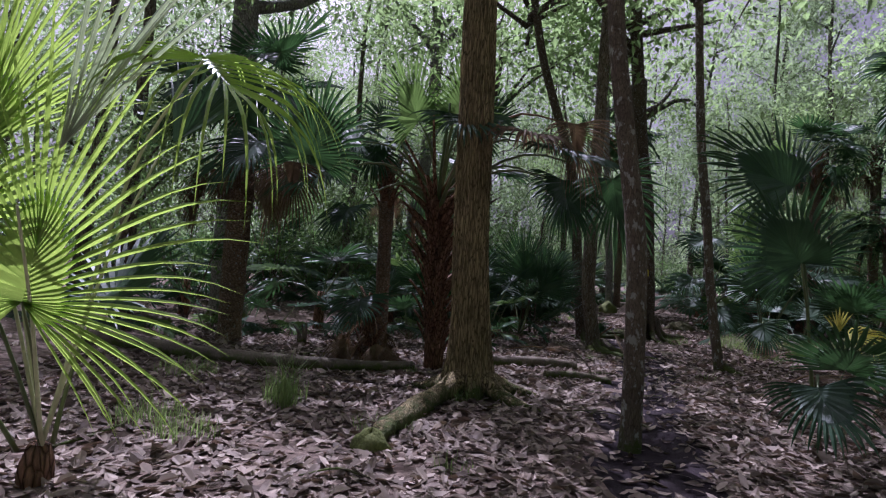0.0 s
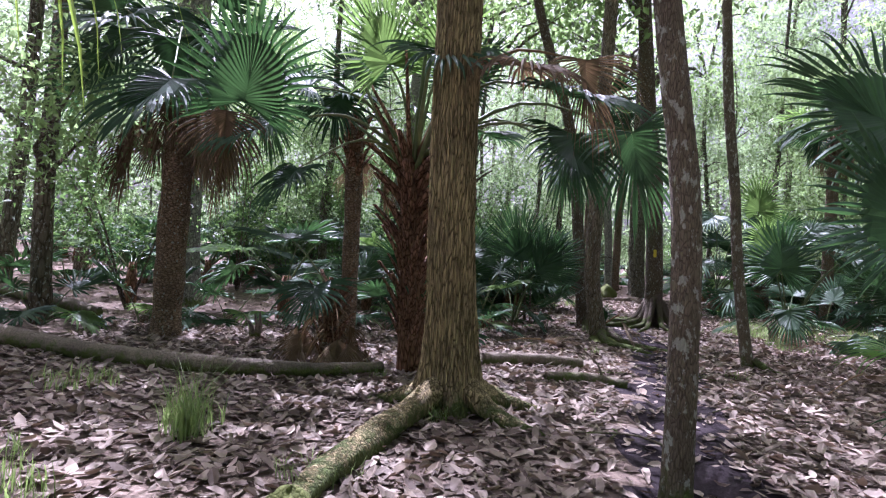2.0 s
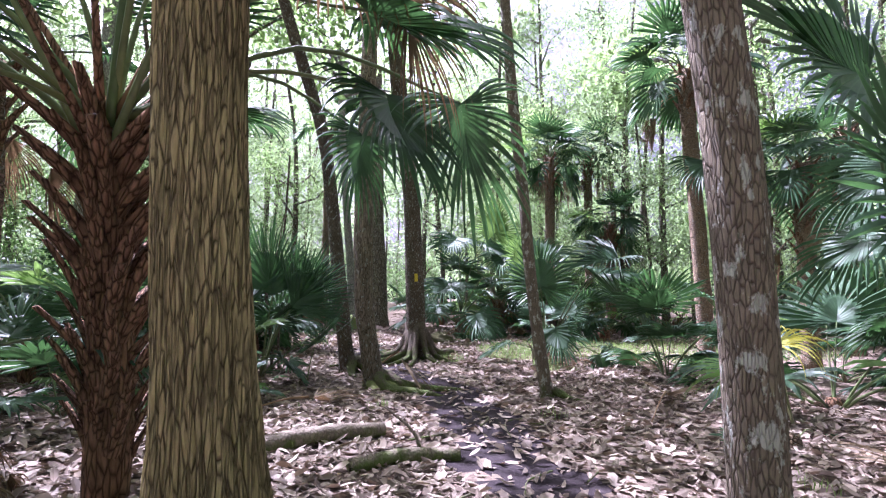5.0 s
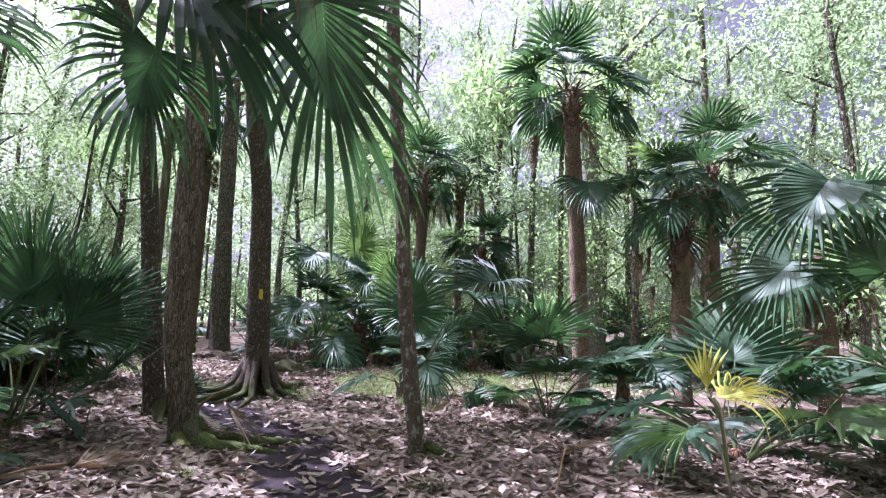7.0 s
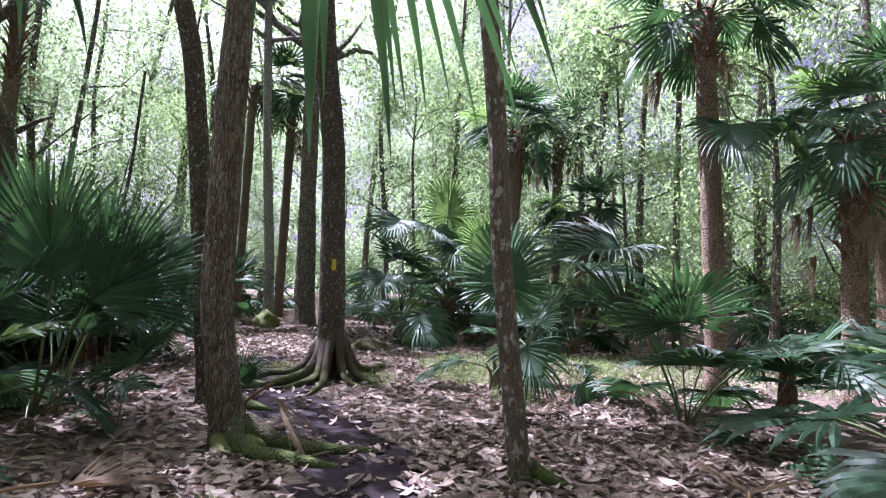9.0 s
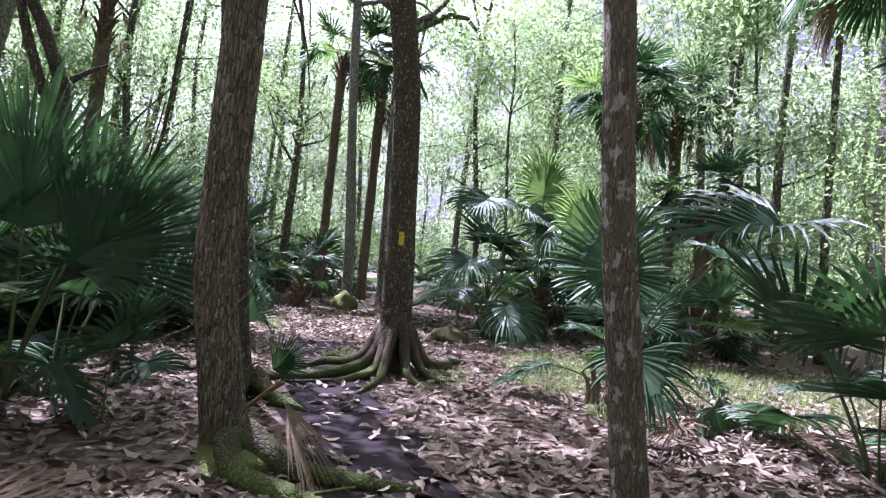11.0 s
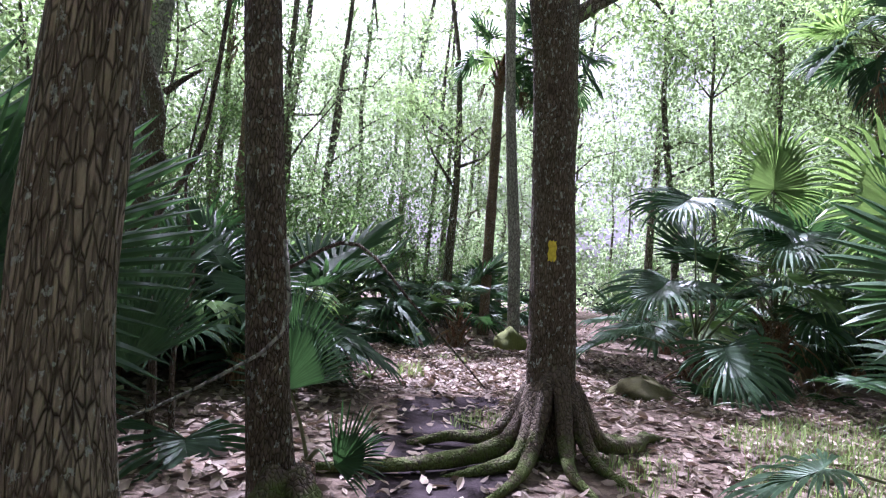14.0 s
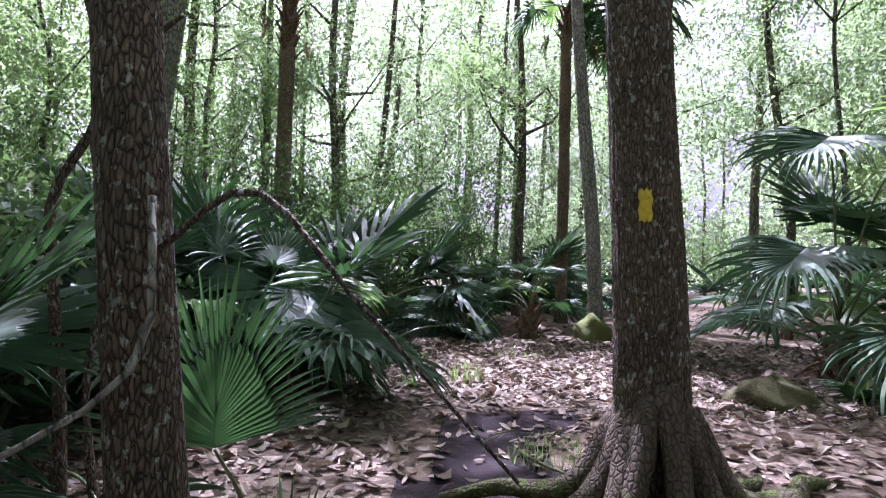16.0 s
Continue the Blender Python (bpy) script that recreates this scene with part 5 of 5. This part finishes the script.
_r = random.Random(3)
tufts = [(-1.55, 6.1, 0.12, 90, 0.62), (-1.62, 6.3, 0.25, 120, 0.35), (-2.1, 4.9, 0.3, 120, 0.22), (-0.45, 5.6, 0.3, 90, 0.16), (-2.6, 5.3, 0.35, 160, 0.25), (-3.2, 7.4, 0.4, 160, 0.22),
         (0.35, 7.05, 0.12, 60, 0.2), (2.3, 5.8, 0.1, 30, 0.15), (5.7, 17.9, 0.4, 160, 0.16), (6.9, 16.4, 0.4, 160, 0.16), (4.6, 17.6, 0.4, 120, 0.14), (4.3, 14.6, 0.4, 80, 0.12), (4.9, 20.6, 0.25, 70, 0.3),
         (9.3, 17.2, 1.0, 900, 0.22), (8.3, 15.9, 0.7, 350, 0.24), (10.3, 18.0, 1.0, 600, 0.2), (11.5, 15.2, 1.8, 1500, 0.2), (13.5, 16.0, 2.2, 1700, 0.22), (12.0, 17.5, 1.6, 1000, 0.2), (15, 13.5, 1.8, 1000, 0.22),
         (8.0, 14.0, 0.4, 160, 0.3), (7.3, 22.6, 0.6, 200, 0.2)]
for i in range(26):
    tufts.append((_r.uniform(-4, 10), _r.uniform(4, 24), 0.18, 30, 0.15))
tufts = [t for t in tufts if abs(t[0] - float(trail_x(t[1]))) > 0.6]
grass(tufts, 9)

# ---- the woods all round ----
def wood_tree(x, y, h, r, seed, count, size, low, mat_leaf, three=False):
    """A slender woodland tree: crooked stem, limbs and an open crown."""
    rng = random.Random(seed)
    ob = thing("woodland_tree", x, y, "slender woodland tree with an open green crown", "tree", "trees of the surrounding woods")
    lx, ly = rng.uniform(-1, 1) * h * 0.07, rng.uniform(-1, 1) * h * 0.07
    c = [Vector((0, 0, -0.15))] + [Vector((lx * s * s + rng.uniform(-0.15, 0.15), ly * s * s + rng.uniform(-0.15, 0.15), h * s)) for s in (0.2, 0.4, 0.6, 0.8, 1.0)]
    pts = curve_points(c, 16)
    pieces = [tube(pts, [r * (1.2 if i == 0 else 1 - 0.045 * i) for i in range(16)], 10, 0.04, seed)]
    ends = [c[-1], c[-2]]
    for i in range(9):
        s = rng.uniform(low, 1.0)
        p0 = pts[int(s * 15)]
        a, l = rng.uniform(0, 6.28), rng.uniform(1.0, 2.6) * (1.15 - 0.4 * s)
        p1 = p0 + Vector((math.cos(a) * l * 0.5, math.sin(a) * l * 0.5, l * rng.uniform(0.1, 0.5)))
        p2 = p0 + Vector((math.cos(a + 0.3) * l, math.sin(a + 0.3) * l, l * rng.uniform(0.1, 0.9)))
        pieces.append(tube([p0, p1, p2], [r * 0.35, r * 0.22, r * 0.08], 5, 0.05, i))
        ends += [p1, p2, p2, p2 + Vector((rng.uniform(-0.7, 0.7), rng.uniform(-0.7, 0.7), rng.uniform(-0.5, 0.6)))]
    part("trunk", mesh("trunk", *joined(pieces), BARK_FAR), ob)
    v, f = leaves([e + ob.location for e in ends], 0.62, count, size, seed, three=three)
    part("crown", mesh("crown", v - np.array(ob.location), f, mat_leaf, False), ob, "open crown of small green leaves")
    return ob


_r = random.Random(41)
spots = []
# stems that stand out in the view
for i, (x, y, r) in enumerate([(4.4, 37, 0.22), (6.6, 38, 0.17), (8.2, 44, 0.20), (9.4, 45, 0.12), (10.6, 44, 0.16), (0.2, 32.5, 0.2), (11.5, 40, 0.14), (14.5, 33, 0.18), (19, 32, 0.2), (22, 26, 0.2), (-4, 30, 0.2), (-8, 26, 0.2),
                                (17.5, 25.5, 0.14), (25, 19, 0.2), (-2.6, 33, 0.15), (-11, 20, 0.2), (-9, 14, 0.18), (0.6, 40, 0.2), (5.6, 33, 0.1), (21, 14, 0.2), (-3.6, 21.5, 0.16), (-7.2, 18.5, 0.18), (13.2, 28.5, 0.14), (1.9, 30.5, 0.12), (20, 21, 0.16), (24, 12, 0.16), (19.5, 9.5, 0.14), (22.5, 8.0, 0.16), (26, 15, 0.2), (18.6, 18.5, 0.12), (10.5, 31, 0.12), (16.5, 29, 0.14), (27, 22, 0.18), (18, 6, 0.14), (17, 20.5, 0.12), (20.5, 23.5, 0.14), (1.0, 28.5, 0.14), (-1.2, 29.0, 0.12), (2.6, 35.0, 0.15), (-5.0, 33.0, 0.15), (4.0, 42.0, 0.15), (-3.0, 38.0, 0.14), (23.5, 25.5, 0.16), (14.8, 25.8, 0.12), (26, 28, 0.18), (19, 28, 0.14), (30, 24, 0.2), (22.4, 18, 0.14)]):
    spots.append((x, y))
    wood_tree(x, y, _r.uniform(13, 20), r, 900 + i, 9500, 0.145, 0.12, LEAF_FAR, True)
for i, (x, y) in enumerate([(-3.4, 23.4), (-5.2, 26.0), (-2.4, 27.8), (-6.5, 22.0), (15.6, 23.4), (12.8, 25.6), (18.6, 26.4), (17.6, 19.6)]):
    spots.append((x, y))
    wood_tree(x, y, 8.5 + 0.4 * i, 0.075, 870 + i, 9000, 0.13, 0.22, LEAF, True)
tries = 0
while len(spots) < 165 and tries < 6000:
    tries += 1
    x, y = _r.uniform(-30, 44), _r.uniform(-16, 58)
    if y < 38 and (clear_ground(x, y) or crowded(x, y, 2.2)):
        continue
    if abs(x - float(trail_x(y))) < (5.5 if y < 20 else 2.5) and y < 36:
        continue
    if -3 < x < 4 and 9 < y < 22:
        continue
    if any((x - a) ** 2 + (y - b) ** 2 < 3.4 ** 2 for a, b in spots):
        continue
    # Trees below y 3 are unseen, added with coarse crowns to cast shade.
    seen = y > 3
    spots.append((x, y))
    near_by = seen and -16 < x < 34 and y < 42
    wood_tree(x, y, _r.uniform(10, 18), _r.uniform(0.07, 0.18), 1000 + len(spots), 10500 if near_by else 3600 if seen else 1000, 0.122 if near_by else 0.24 if seen else 0.42, 0.12 if y > 20 or abs(x - float(trail_x(y))) > 9 else 0.3, LEAF if near_by else LEAF_FAR, True)


def shrub(x, y, h, seed, count):
    rng = random.Random(seed)
    ob = thing("shrub", x, y, "leafy green shrub in the understory", "shrub", "shrubs of the understory")
    pieces, ends = [], []
    for i in range(6):
        a, l = rng.uniform(0, 6.28), h * rng.uniform(0.6, 1.0)
        p1, p2 = Vector((math.cos(a) * l * 0.2, math.sin(a) * l * 0.2, l * 0.5)), Vector((math.cos(a) * l * 0.45, math.sin(a) * l * 0.45, l))
        pieces.append(tube([(0, 0, -0.05), p1, p2], [0.03, 0.02, 0.008], 5, 0.05, i))
        ends += [p1, p2, (p1 + p2) / 2]
    for piece in pieces:
        part("stem", mesh("stem", *piece, BARK_FAR), ob)
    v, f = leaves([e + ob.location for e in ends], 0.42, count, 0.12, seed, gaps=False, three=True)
    part("crown", mesh("crown", v - np.array(ob.location), f, SHRUB_SHADE_LEAF, False), ob, "cloud of small green leaves in a shaded tone")


count = 0
while count < 48:
    x, y = _r.uniform(-18, 30), _r.uniform(12, 40)
    if clear_ground(x, y) or crowded(x, y, 2.4) or (x < 3 and y < 15 and x > -3.5):
        continue
    shrub(x, y, _r.uniform(1.4, 4.2), 2000 + count, 2200)
    count += 1

for i, (x, y, h) in enumerate([(2.0, 26.5, 4.6), (0.0, 27.5, 5.2), (4.2, 29.5, 4.8), (-2.0, 25.5, 5.2), (1.5, 31, 5.5), (5.4, 31.5, 4.6), (-4.5, 22.5, 4.8), (0.8, 24.6, 3.6), (-5.5, 18.5, 4.5), (3.0, 33, 6.0)]):
    shrub(x, y, h, 2600 + i, 3200)

# far woods that close the view all round
def far_woods():
    rng = np.random.default_rng(4)
    a = rng.uniform(0, 2 * np.pi, 1500)
    d = rng.uniform(42, 72, 1500)
    c = np.stack([4 + d * np.cos(a), 14 + d * np.sin(a), 0.8 + rng.uniform(0, 1, 1500) ** 1.1 * 27], 1)
    v, f = leaves(c, 2.0, 190000, 0.62, 5, gaps=False, three=True)
    tagged(new("far_woods", mesh("far_woods", v, f, LEAF_FAR, False)), "dense green woods that close the view on all sides", "woods", kind="stuff")


far_woods()
